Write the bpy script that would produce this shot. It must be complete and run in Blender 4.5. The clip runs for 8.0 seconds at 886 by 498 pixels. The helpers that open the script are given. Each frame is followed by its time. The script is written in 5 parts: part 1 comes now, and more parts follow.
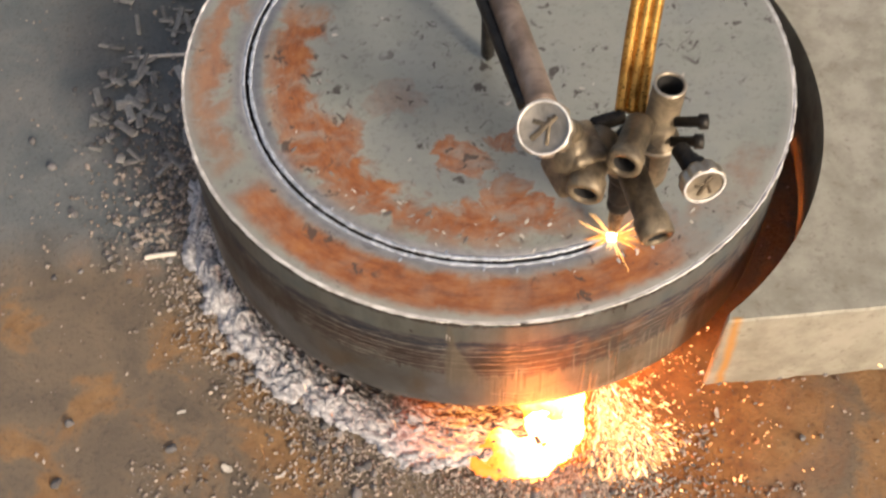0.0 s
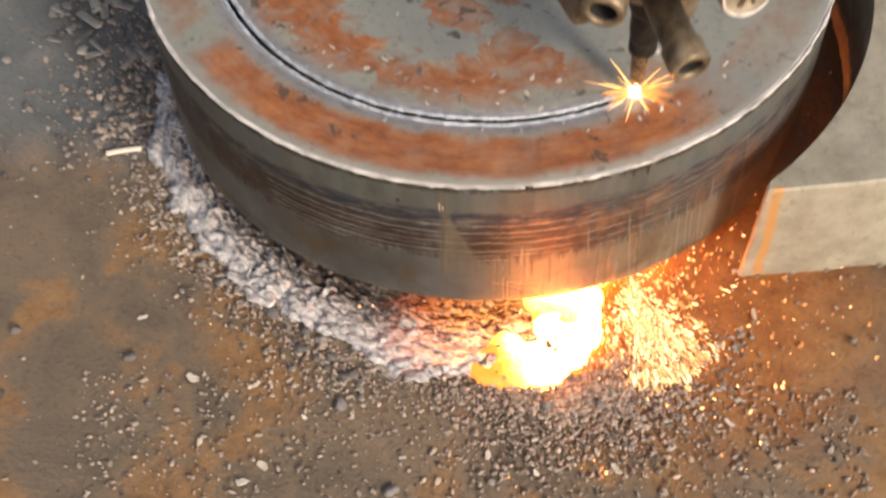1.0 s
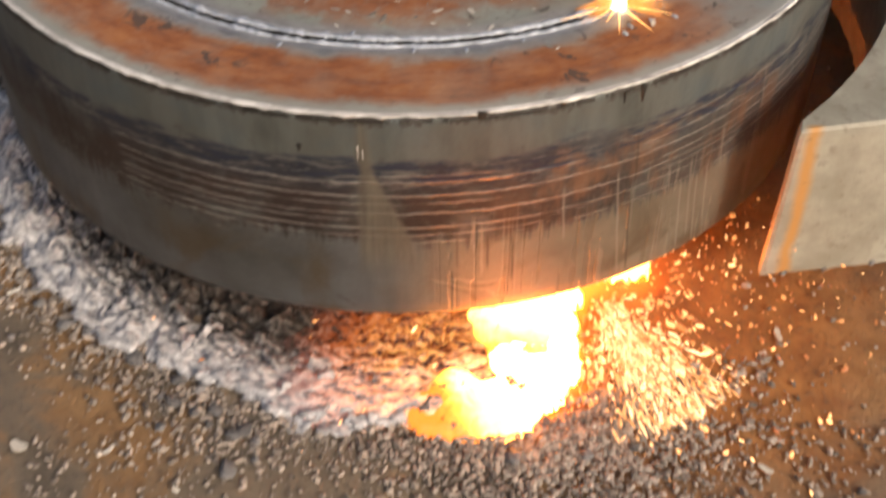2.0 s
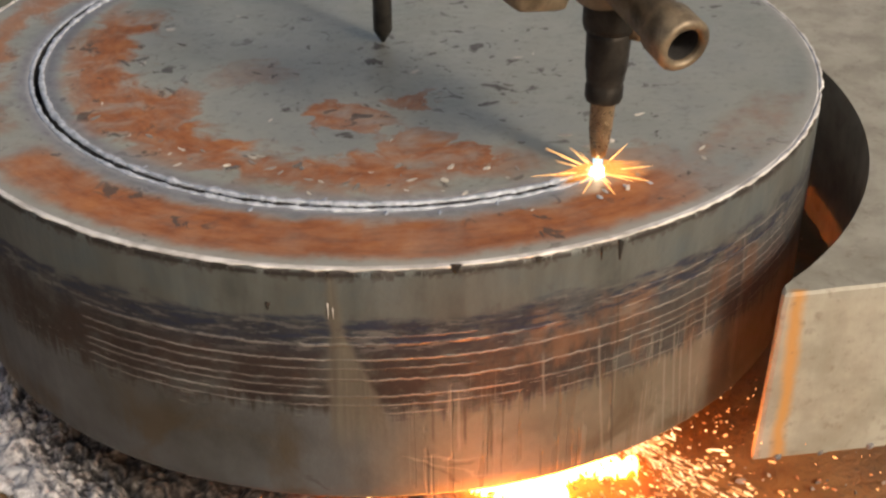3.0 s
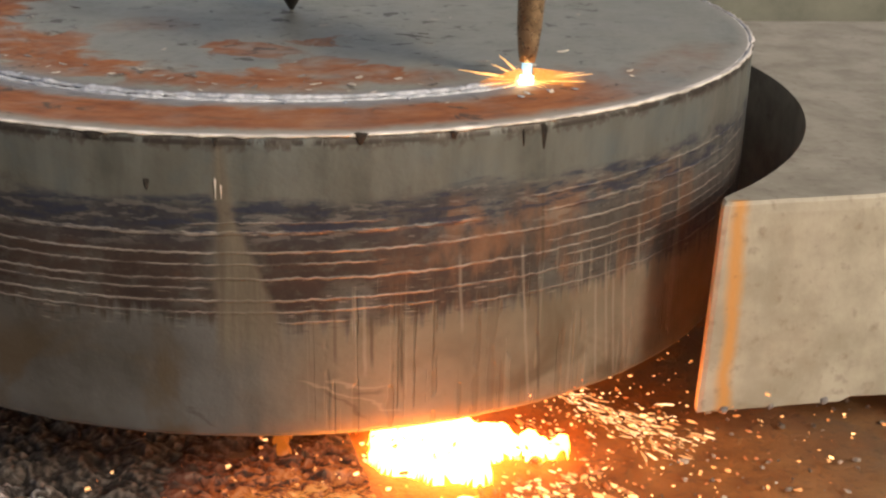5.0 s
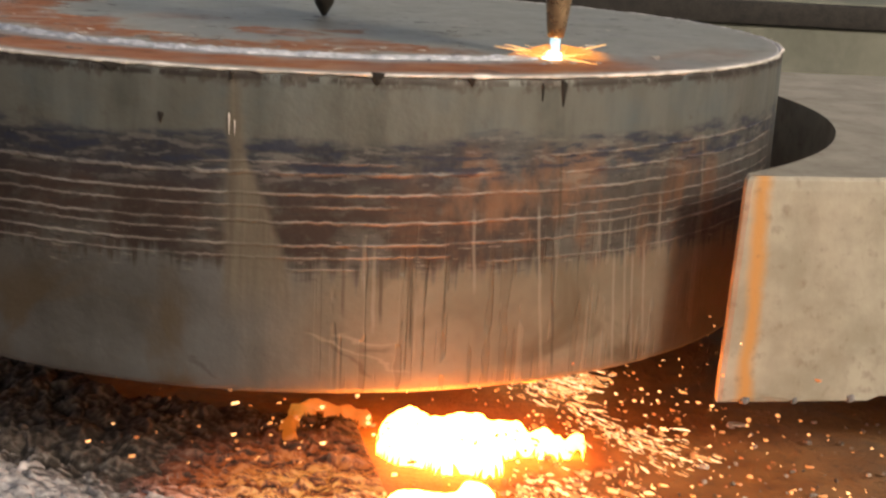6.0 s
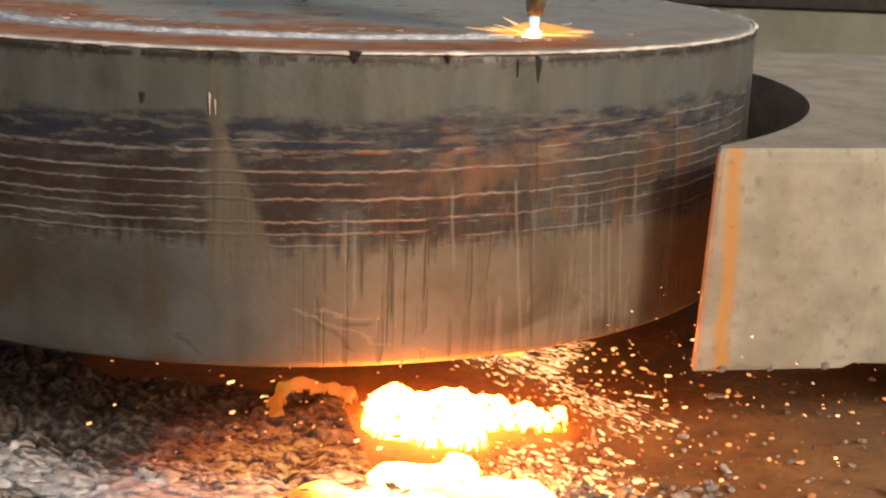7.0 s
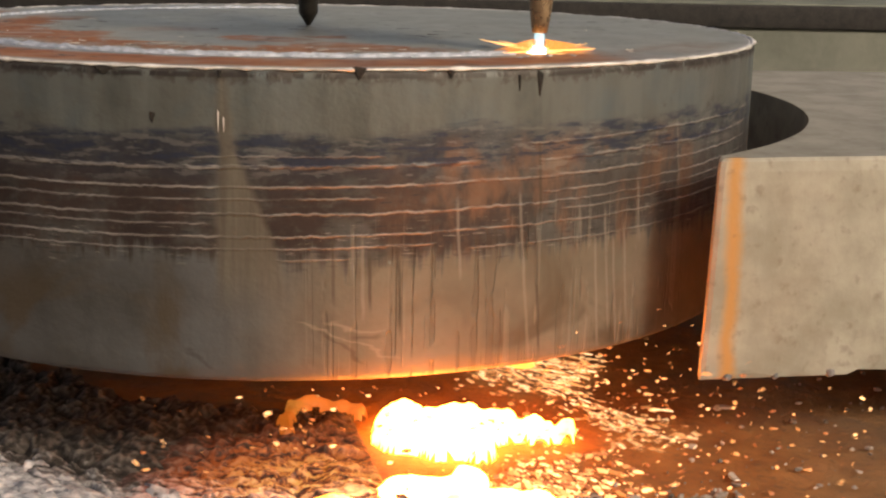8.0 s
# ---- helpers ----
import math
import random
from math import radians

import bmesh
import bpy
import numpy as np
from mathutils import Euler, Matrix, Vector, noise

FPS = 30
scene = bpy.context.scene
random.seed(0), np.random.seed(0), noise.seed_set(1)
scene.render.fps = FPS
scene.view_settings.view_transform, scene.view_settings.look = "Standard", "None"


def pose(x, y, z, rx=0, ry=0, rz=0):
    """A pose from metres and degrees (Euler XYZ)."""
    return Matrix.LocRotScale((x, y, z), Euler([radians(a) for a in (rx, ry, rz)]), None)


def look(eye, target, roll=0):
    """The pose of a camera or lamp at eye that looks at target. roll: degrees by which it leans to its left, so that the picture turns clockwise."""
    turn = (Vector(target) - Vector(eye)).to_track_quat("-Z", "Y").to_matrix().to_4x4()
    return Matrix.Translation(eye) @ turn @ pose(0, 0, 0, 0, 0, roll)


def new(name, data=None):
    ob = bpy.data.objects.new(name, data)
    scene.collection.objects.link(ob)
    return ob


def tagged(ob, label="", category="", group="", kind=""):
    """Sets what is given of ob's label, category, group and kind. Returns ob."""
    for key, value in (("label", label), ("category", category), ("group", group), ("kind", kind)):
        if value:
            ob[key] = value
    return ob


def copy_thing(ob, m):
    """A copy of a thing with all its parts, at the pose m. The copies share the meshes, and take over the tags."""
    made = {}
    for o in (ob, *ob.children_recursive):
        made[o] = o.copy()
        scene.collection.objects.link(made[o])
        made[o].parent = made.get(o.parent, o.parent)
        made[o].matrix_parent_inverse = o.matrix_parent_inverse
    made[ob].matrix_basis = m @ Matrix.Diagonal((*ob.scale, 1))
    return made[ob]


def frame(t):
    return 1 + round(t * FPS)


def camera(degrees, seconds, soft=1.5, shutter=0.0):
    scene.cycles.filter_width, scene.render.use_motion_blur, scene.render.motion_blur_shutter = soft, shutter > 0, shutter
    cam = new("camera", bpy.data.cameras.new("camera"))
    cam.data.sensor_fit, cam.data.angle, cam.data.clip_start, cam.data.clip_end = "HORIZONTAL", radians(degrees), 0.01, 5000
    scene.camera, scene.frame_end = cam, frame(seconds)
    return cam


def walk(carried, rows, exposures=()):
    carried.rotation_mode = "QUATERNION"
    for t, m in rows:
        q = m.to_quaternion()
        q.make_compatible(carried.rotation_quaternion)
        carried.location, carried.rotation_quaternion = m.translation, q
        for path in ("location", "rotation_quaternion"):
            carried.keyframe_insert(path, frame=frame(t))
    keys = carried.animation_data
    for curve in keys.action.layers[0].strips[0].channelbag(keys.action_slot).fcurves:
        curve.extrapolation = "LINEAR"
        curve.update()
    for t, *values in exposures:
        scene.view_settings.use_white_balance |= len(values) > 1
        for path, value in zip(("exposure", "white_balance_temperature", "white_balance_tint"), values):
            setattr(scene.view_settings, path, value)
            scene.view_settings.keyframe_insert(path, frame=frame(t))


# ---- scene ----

cam = camera(38.2, 8.0, soft=2.3, shutter=0.4)
ROWS = [
    (0.0, 0.0000, -0.8620, 1.1599, 34.33, 0.59, 2.25),
    (0.5, 0.0333, -0.8593, 1.0843, 33.58, 1.45, 4.54),
    (1.0, 0.0193, -0.8693, 0.9608, 34.98, 1.56, 2.46),
    (1.5, -0.0130, -0.8226, 0.7781, 35.50, 0.27, -0.80),
    (2.0, 0.0027, -0.8165, 0.6431, 44.95, 0.02, -1.56),
    (2.2, 0.0053, -0.8112, 0.6123, 48.39, 0.43, -2.87),
    (3.3, 0.0182, -0.8553, 0.5418, 60.85, 0.10, -2.13),
    (3.5, 0.0253, -0.8547, 0.5175, 61.40, -0.12, -2.40),
    (4.0, 0.0139, -0.8549, 0.4721, 63.15, -0.57, -3.40),
    (4.5, 0.0284, -0.8583, 0.4245, 66.45, -0.83, -4.15),
    (4.7, 0.0204, -0.8538, 0.4063, 67.22, -1.02, -5.46),
    (5.8, 0.0290, -0.8696, 0.3138, 74.74, -2.89, -2.92),
    (6.0, 0.0361, -0.8728, 0.2945, 75.24, -2.89, -2.66),
    (6.5, 0.0405, -0.8785, 0.2842, 75.24, -2.96, -2.62),
    (7.0, 0.0421, -0.8872, 0.2893, 74.95, -2.09, -3.21),
    (7.5, 0.0427, -0.8938, 0.2853, 75.76, -1.47, -3.21),
    (8.0, 0.0405, -0.8981, 0.2810, 76.50, -1.08, -3.28),
]
# (seconds, x, y, z, three turns): a phone held over a flame-cut steel disc, sinking to its side
walk(cam, [(t, pose(x, y, z, a, b, c)) for t, x, y, z, a, b, c in ROWS], exposures=[(0.0, 0.22, 7200, 12), (1.0, 0.14, 7100, 12), (2.0, -0.12, 7050, 12), (3.5, -0.22, 7200, 11), (4.5, -0.30, 7250, 12), (8.0, -0.44, 7450, 13)])

# ---------------------------------------------------------------- light
SUN_AZIMUTH, SUN_HEIGHT = 310.0, 31.0        # degrees, counter-clockwise from +x, and above the horizon
world = bpy.data.worlds.new("daylight")
scene.world = world
world.use_nodes = True
sky = world.node_tree.nodes.new("ShaderNodeTexSky")
sky.sky_type, sky.sun_disc = "NISHITA", False
sky.sun_elevation, sky.sun_rotation = radians(SUN_HEIGHT), radians(90 - SUN_AZIMUTH)
sky.dust_density, sky.ozone_density = 6.0, 0.4
background = world.node_tree.nodes["Background"]
background.inputs["Strength"].default_value = 0.128
world.node_tree.links.new(sky.outputs["Color"], background.inputs["Color"])
sun = new("sun", bpy.data.lights.new("sun", "SUN"))
sun.data.energy, sun.data.angle, sun.data.color = 2.2, radians(9), (1.0, 0.93, 0.84)
toward = Vector((math.cos(radians(SUN_AZIMUTH)) * math.cos(radians(SUN_HEIGHT)), math.sin(radians(SUN_AZIMUTH)) * math.cos(radians(SUN_HEIGHT)), math.sin(radians(SUN_HEIGHT))))
sun.matrix_world = look(toward * 5, (0, 0, 0))

# ---------------------------------------------------------------- sizes
R, TOP, BOTTOM = 0.300, 0.2227, 0.0688       # the disc
KERF, HALF_KERF = 0.2360, 0.0019             # the slot
KERF_FROM, KERF_TO = 95, 301                 # degrees


# ---------------------------------------------------------------- materials
class Nodes:
    """Short hand for a node material."""

    def __init__(self, name, rough=0.6, metal=0.0):
        self.m = bpy.data.materials.new(name)
        self.m.use_nodes = True
        self.t = self.m.node_tree
        self.b = self.t.nodes["Principled BSDF"]
        self.b.inputs["Roughness"].default_value, self.b.inputs["Metallic"].default_value = rough, metal
        self.place = self.t.nodes.new("ShaderNodeTexCoord").outputs["Object"]
        self.xyz = None

    def put(self, socket, value):
        if isinstance(value, bpy.types.NodeSocket):
            self.t.links.new(value, socket)
        else:
            socket.default_value = value

    def noise(self, scale, detail=4.0, rough=0.55, vec=None, warp=0.0):
        n = self.t.nodes.new("ShaderNodeTexNoise")
        self.put(n.inputs["Vector"], vec or self.place)
        for key, value in (("Scale", scale), ("Detail", detail), ("Roughness", rough), ("Distortion", warp)):
            n.inputs[key].default_value = value
        return n.outputs["Fac"]

    def cells(self, scale, vec=None, feature="F1"):
        n = self.t.nodes.new("ShaderNodeTexVoronoi")
        n.feature = feature
        self.put(n.inputs["Vector"], vec or self.place)
        n.inputs["Scale"].default_value = scale
        return n.outputs["Distance"]

    def calc(self, op, a, b=0.0, clamp=False):
        n = self.t.nodes.new("ShaderNodeMath")
        n.operation, n.use_clamp = op, clamp
        self.put(n.inputs[0], a)
        self.put(n.inputs[1], b)
        return n.outputs[0]

    def axis(self, k):
        if self.xyz is None:
            n = self.t.nodes.new("ShaderNodeSeparateXYZ")
            self.put(n.inputs[0], self.place)
            self.xyz = n.outputs
        return self.xyz[k]

    def join(self, x, y, z):
        n = self.t.nodes.new("ShaderNodeCombineXYZ")
        for s, v in zip(n.inputs, (x, y, z)):
            self.put(s, v)
        return n.outputs[0]

    def polar(self):
        """Distance from the axis, and degrees round it from 0 to 360."""
        x, y = self.axis(0), self.axis(1)
        r = self.calc("SQRT", self.calc("ADD", self.calc("MULTIPLY", x, x), self.calc("MULTIPLY", y, y)))
        turn = self.calc("MULTIPLY", self.calc("ARCTAN2", y, x), 180 / math.pi)
        return r, self.calc("MODULO", self.calc("ADD", turn, 360.0), 360.0)

    def ease(self, v, a, b, c=0.0, d=1.0):
        n = self.t.nodes.new("ShaderNodeMapRange")
        n.interpolation_type = "SMOOTHSTEP"
        self.put(n.inputs[0], v)
        for k, value in enumerate((a, b, c, d)):
            n.inputs[k + 1].default_value = value
        return n.outputs[0]

    def hump(self, v, a, b, soft):
        """1 between a and b, 0 outside, with soft flanks."""
        return self.calc("MULTIPLY", self.ease(v, a - soft, a + soft), self.ease(v, b - soft, b + soft, 1.0, 0.0))

    def mix(self, f, a, b):
        n = self.t.nodes.new("ShaderNodeMix")
        n.data_type = "RGBA"
        self.put(n.inputs[0], f)
        for s, v in ((n.inputs[6], a), (n.inputs[7], b)):
            self.put(s, v if isinstance(v, bpy.types.NodeSocket) else (*v, 1.0))
        return n.outputs[2]

    def pick(self, f, stops):
        n = self.t.nodes.new("ShaderNodeValToRGB")
        self.put(n.inputs[0], f)
        ramp = n.color_ramp.elements
        while len(ramp) < len(stops):
            ramp.new(0.5)
        for e, (p, c) in zip(ramp, stops):
            e.position, e.color = p, (*c, 1.0)
        return n.outputs[0]

    def chance(self, island=False):
        n = self.t.nodes.new("ShaderNodeNewGeometry" if island else "ShaderNodeObjectInfo")
        return n.outputs["Random Per Island" if island else "Random"]

    def bump(self, height, depth, strength=1.0):
        n = self.t.nodes.new("ShaderNodeBump")
        n.inputs["Distance"].default_value, n.inputs["Strength"].default_value = depth, strength
        self.put(n.inputs["Height"], height)
        self.put(self.b.inputs["Normal"], n.outputs[0])

    def done(self, colour=None, rough=None, metal=None, glow=None, power=None):
        for key, value in (("Base Color", colour), ("Roughness", rough), ("Metallic", metal), ("Emission Color", glow), ("Emission Strength", power)):
            if value is not None:
                self.put(self.b.inputs[key], (*value, 1.0) if isinstance(value, tuple) else value)
        return self.m


def top_steel():
    n = Nodes("scaled_steel_top")
    r, turn = n.polar()
    big, mid, fine = n.noise(9, 5, 0.6), n.noise(34, 5, 0.62, warp=0.4), n.noise(160, 4, 0.6)
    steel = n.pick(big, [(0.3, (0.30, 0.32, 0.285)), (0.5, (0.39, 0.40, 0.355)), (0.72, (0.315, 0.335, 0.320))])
    steel = n.mix(n.calc("MULTIPLY", n.ease(fine, 0.5, 0.75), 0.35), steel, (0.13, 0.115, 0.10))
    # brown-orange rust: a belt on the ring, an arc inside the slot, loose patches
    jitter = n.calc("MULTIPLY", n.calc("SUBTRACT", mid, 0.5), 0.09)
    rj = n.calc("ADD", r, jitter)
    tj = n.calc("ADD", turn, n.calc("MULTIPLY", n.calc("SUBTRACT", big, 0.5), 90.0))
    belt = n.calc("MULTIPLY", n.hump(n.calc("ADD", r, n.calc("MULTIPLY", jitter, 0.25)), 0.2505, 0.2900, 0.007), n.hump(tj, 222, 322, 14))
    left = n.calc("MULTIPLY", n.hump(rj, 0.262, 0.292, 0.012), n.calc("MULTIPLY", n.hump(tj, 150, 200, 10), 0.8))
    arc = n.calc("MULTIPLY", n.hump(rj, 0.178, 0.214, 0.010), n.hump(tj, 150, 282, 12))
    def spot(x, y, size, gain):
        dx, dy = n.calc("SUBTRACT", n.axis(0), x), n.calc("SUBTRACT", n.axis(1), y)
        d = n.calc("SQRT", n.calc("ADD", n.calc("MULTIPLY", dx, dx), n.calc("MULTIPLY", dy, dy)))
        return n.calc("MULTIPLY", n.ease(n.calc("ADD", d, jitter), size * 0.70, size, 1.0, 0.0), gain)
    rust = belt
    for s in (left, arc, spot(0.022, -0.172, 0.030, 1.0), spot(0.048, -0.176, 0.026, 1.0), spot(-0.005, -0.190, 0.022, 0.8), spot(-0.020, -0.120, 0.022, 1.0), spot(-0.036, -0.110, 0.018, 1.0), spot(0.018, -0.098, 0.014, 0.9), spot(-0.155, -0.105, 0.045, 1.0), spot(0.14, -0.20, 0.04, 0.5), spot(-0.09, -0.05, 0.03, 0.3)):
        rust = n.calc("MAXIMUM", rust, s)
    rust = n.calc("MULTIPLY", rust, n.ease(mid, 0.26, 0.58, 0.35, 1.0))
    rust = n.calc("MAXIMUM", rust, n.calc("MULTIPLY", belt, n.ease(mid, 0.3, 0.6, 0.82, 1.0)))
    smear = n.noise(1.0, 4, 0.65, n.join(n.calc("MULTIPLY", r, 150.0), n.calc("MULTIPLY", turn, 0.16), 0.0))
    tint = n.pick(n.calc("ADD", n.calc("MULTIPLY", smear, 0.6), n.calc("MULTIPLY", n.noise(60, 5, 0.65), 0.4)), [(0.3, (0.15, 0.055, 0.028)), (0.5, (0.31, 0.108, 0.040)), (0.7, (0.44, 0.19, 0.075))])
    colour = n.mix(rust, steel, tint)
    # scattered dull freckles
    freck = n.calc("MULTIPLY", n.ease(n.noise(70, 3, 0.6, warp=0.6), 0.60, 0.66), n.ease(n.noise(10, 2), 0.40, 0.55))
    colour = n.mix(n.calc("MULTIPLY", freck, 0.85), colour, (0.075, 0.06, 0.052))
    # heat band of pale blue-grey oxide along the slot, ash-white at its lips
    near = n.calc("ABSOLUTE", n.calc("SUBTRACT", r, KERF))
    cut = n.hump(turn, KERF_FROM, KERF_TO + 1, 1.5)
    band = n.calc("MULTIPLY", n.ease(n.calc("ADD", near, n.calc("MULTIPLY", jitter, 0.12)), 0.006, 0.019, 1.0, 0.0), cut)
    colour = n.mix(n.calc("MULTIPLY", band, 0.85), colour, n.pick(n.noise(120, 4), [(0.3, (0.20, 0.20, 0.225)), (0.7, (0.36, 0.355, 0.375))]))
    lip = n.calc("MULTIPLY", n.ease(near, 0.0040, 0.0085, 1.0, 0.0), cut)
    colour = n.mix(n.calc("MULTIPLY", lip, 0.8), colour, (0.52, 0.54, 0.58))
    # the worn rim
    edge = n.ease(n.calc("ADD", r, n.calc("MULTIPLY", jitter, 0.10)), R - 0.012, R - 0.003)
    colour = n.mix(n.calc("MULTIPLY", edge, 0.55), colour, (0.42, 0.40, 0.38))
    n.bump(n.calc("ADD", n.calc("MULTIPLY", fine, 0.5), n.calc("ADD", mid, n.calc("MULTIPLY", rust, 0.3))), 0.0016, 0.7)
    return n.done(colour, n.calc("ADD", n.ease(mid, 0.3, 0.7, 0.34, 0.52), n.calc("MULTIPLY", rust, 0.3)), n.calc("MULTIPLY", n.calc("SUBTRACT", 1.0, rust), 0.40))


# level ridges on the cut side: height, from and to (degrees), strength, half thickness
RIDGES = [(0.1764, 236, 288, 0.9, 0.0013), (0.1668, 236, 335, 1.0, 0.0009), (0.1607, 236, 279, 0.8, 0.0007), (0.1590, 296, 335, 0.9, 0.0008),
          (0.1535, 236, 335, 0.95, 0.0008), (0.1488, 236, 263, 0.8, 0.0007), (0.1490, 298, 328, 0.7, 0.0007), (0.1428, 236, 335, 1.0, 0.0008),
          (0.1368, 236, 284, 0.75, 0.0007), (0.1330, 288, 326, 0.7, 0.0007), (0.1312, 270, 277, 0.7, 0.0006), (0.1842, 294, 335, 0.7, 0.0009),
          (0.1752, 296, 335, 0.8, 0.0010), (0.1812, 262, 279, 0.5, 0.0006)]


def side_steel():
    n = Nodes("cut_steel_side")
    r, turn = n.polar()
    z = n.axis(2)
    arc = n.calc("MULTIPLY", turn, math.pi / 180 * R)             # metres round the side
    flat = n.join(arc, z, 0.0)
    rows = n.noise(1.0, 3, 0.6, n.join(n.calc("MULTIPLY", arc, 22.0), n.calc("MULTIPLY", z, 60.0), 0.0))
    cloud = n.noise(17, 5, 0.6, flat)
    fine = n.noise(240, 3, 0.6, flat)
    streak = n.noise(1.0, 4, 0.6, n.join(n.calc("MULTIPLY", arc, 190.0), n.calc("MULTIPLY", z, 7.0), 3.0))
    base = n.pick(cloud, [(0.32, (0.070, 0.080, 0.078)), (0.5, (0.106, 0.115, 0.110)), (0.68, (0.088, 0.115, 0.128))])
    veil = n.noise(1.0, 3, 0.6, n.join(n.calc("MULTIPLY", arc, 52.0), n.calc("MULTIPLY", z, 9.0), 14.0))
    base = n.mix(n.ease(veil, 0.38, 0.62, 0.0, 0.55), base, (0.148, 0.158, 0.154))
    # lower left: haze and weaker light put into darker, grey-blue blotches
    blotch = n.noise(12, 4, 0.6, flat)
    low = n.mix(n.ease(n.calc("ADD", turn, n.calc("MULTIPLY", n.calc("SUBTRACT", cloud, 0.5), 10.0)), 264, 280), n.pick(blotch, [(0.3, (0.058, 0.056, 0.052)), (0.7, (0.138, 0.146, 0.158))]), n.pick(blotch, [(0.3, (0.128, 0.110, 0.084)), (0.7, (0.245, 0.215, 0.168))]))
    zj = n.calc("ADD", z, n.calc("MULTIPLY", n.calc("SUBTRACT", rows, 0.5), 0.022))
    zs = n.calc("ADD", zj, n.calc("MULTIPLY", n.calc("SUBTRACT", streak, 0.5), 0.040))
    colour = n.mix(n.ease(zs, 0.124, 0.136, 1.0, 0.0), base, low)
    soot = n.calc("MULTIPLY", n.ease(n.noise(13, 4, 0.6, flat, warp=0.6), 0.48, 0.62), n.ease(z, 0.10, 0.15, 0.75, 0.1))
    colour = n.mix(soot, colour, (0.085, 0.062, 0.038))
    # dark heat-tinted belt, blue above and brown below, broken by pale streaks
    belt = n.calc("MULTIPLY", n.ease(zs, 0.126, 0.138), n.ease(zj, 0.186, 0.196, 1.0, 0.0))
    tint = n.mix(n.ease(zj, 0.160, 0.182), n.pick(cloud, [(0.3, (0.028, 0.020, 0.020)), (0.55, (0.050, 0.034, 0.030)), (0.75, (0.115, 0.062, 0.040))]), n.pick(n.noise(40, 4, 0.6, flat), [(0.3, (0.016, 0.021, 0.036)), (0.6, (0.050, 0.050, 0.058))]))
    patchy = n.ease(n.noise(1.0, 4, 0.65, n.join(n.calc("MULTIPLY", arc, 55.0), n.calc("MULTIPLY", z, 90.0), 7.0)), 0.30, 0.50, 0.55, 1.0)
    thinned = n.ease(n.noise(1.0, 4, 0.6, n.join(n.calc("MULTIPLY", arc, 30.0), n.calc("MULTIPLY", z, 26.0), 53.0)), 0.50, 0.70, 1.0, 0.45)
    thinned = n.calc("MULTIPLY", thinned, n.ease(n.calc("ADD", turn, n.calc("MULTIPLY", n.calc("SUBTRACT", rows, 0.5), 30.0)), 286, 304, 1.0, 0.62))
    colour = n.mix(n.calc("MULTIPLY", n.calc("MULTIPLY", belt, patchy), thinned), colour, tint)
    # thin pale ridges left by the torch, level and slightly wavy
    wave = n.calc("ADD", z, n.calc("MULTIPLY", n.calc("SUBTRACT", n.noise(1.0, 3, 0.6, n.join(n.calc("MULTIPLY", arc, 34.0), n.calc("MULTIPLY", z, 12.0), 0.0)), 0.5), 0.0034))
    wave = n.calc("ADD", wave, n.calc("MULTIPLY", n.calc("SUBTRACT", n.noise(1.0, 1, 0.5, n.join(n.calc("MULTIPLY", arc, 6.0), n.calc("MULTIPLY", z, 90.0), 0.0)), 0.5), 0.0016))
    wave = n.calc("ADD", wave, n.calc("MULTIPLY", n.calc("SUBTRACT", n.noise(1.0, 3, 0.65, n.join(n.calc("MULTIPLY", arc, 190.0), n.calc("MULTIPLY", z, 60.0), 4.0)), 0.5), 0.0022))
    ridge = None
    for z0, a0, a1, gain, thick in RIDGES:
        level = n.calc("ADD", z0, n.calc("MULTIPLY", n.calc("SUBTRACT", turn, 275.0), 0.00006))
        line = n.calc("MULTIPLY", n.ease(n.calc("ABSOLUTE", n.calc("SUBTRACT", wave, level)), thick * 0.35, thick, gain, 0.0), n.hump(turn, a0, a1, 0.8))
        ridge = line if ridge is None else n.calc("MAXIMUM", ridge, line)
    ridge = n.calc("MULTIPLY", ridge, n.ease(n.noise(1.0, 3, 0.6, n.join(n.calc("MULTIPLY", arc, 40.0), n.calc("MULTIPLY", z, 150.0), 11.0)), 0.34, 0.54, 0.15, 1.0))
    colour = n.mix(n.calc("MULTIPLY", ridge, 0.68), colour, n.mix(n.ease(cloud, 0.35, 0.65), (0.30, 0.27, 0.24), (0.44, 0.42, 0.40)))
    dash = n.noise(1.0, 3, 0.6, n.join(n.calc("MULTIPLY", arc, 75.0), n.calc("MULTIPLY", z, 620.0), 23.0))
    strokes = n.calc("MULTIPLY", n.ease(dash, 0.58, 0.64), n.hump(zj, 0.128, 0.186, 0.006))
    colour = n.mix(n.calc("MULTIPLY", strokes, 0.75), colour, (0.032, 0.030, 0.034))
    glint = n.calc("MULTIPLY", n.ease(dash, 0.33, 0.38, 1.0, 0.0), n.hump(zj, 0.128, 0.150, 0.006))
    colour = n.mix(n.calc("MULTIPLY", glint, 0.5), colour, (0.34, 0.32, 0.29))
    # rust-red run-downs in the belt
    run = n.calc("MULTIPLY", n.ease(n.noise(1.0, 4, 0.6, n.join(n.calc("MULTIPLY", arc, 42.0), n.calc("MULTIPLY", z, 20.0), 31.0)), 0.47, 0.66), n.calc("MULTIPLY", n.hump(z, 0.128, 0.186, 0.010), n.hump(turn, 282, 318, 4)))
    colour = n.mix(n.calc("MULTIPLY", run, 0.65), colour, (0.22, 0.115, 0.066))
    # upright scores in the lower half
    thin = n.noise(1.0, 3, 0.6, n.join(n.calc("MULTIPLY", arc, 130.0), n.calc("MULTIPLY", z, 1.6), 5.0))
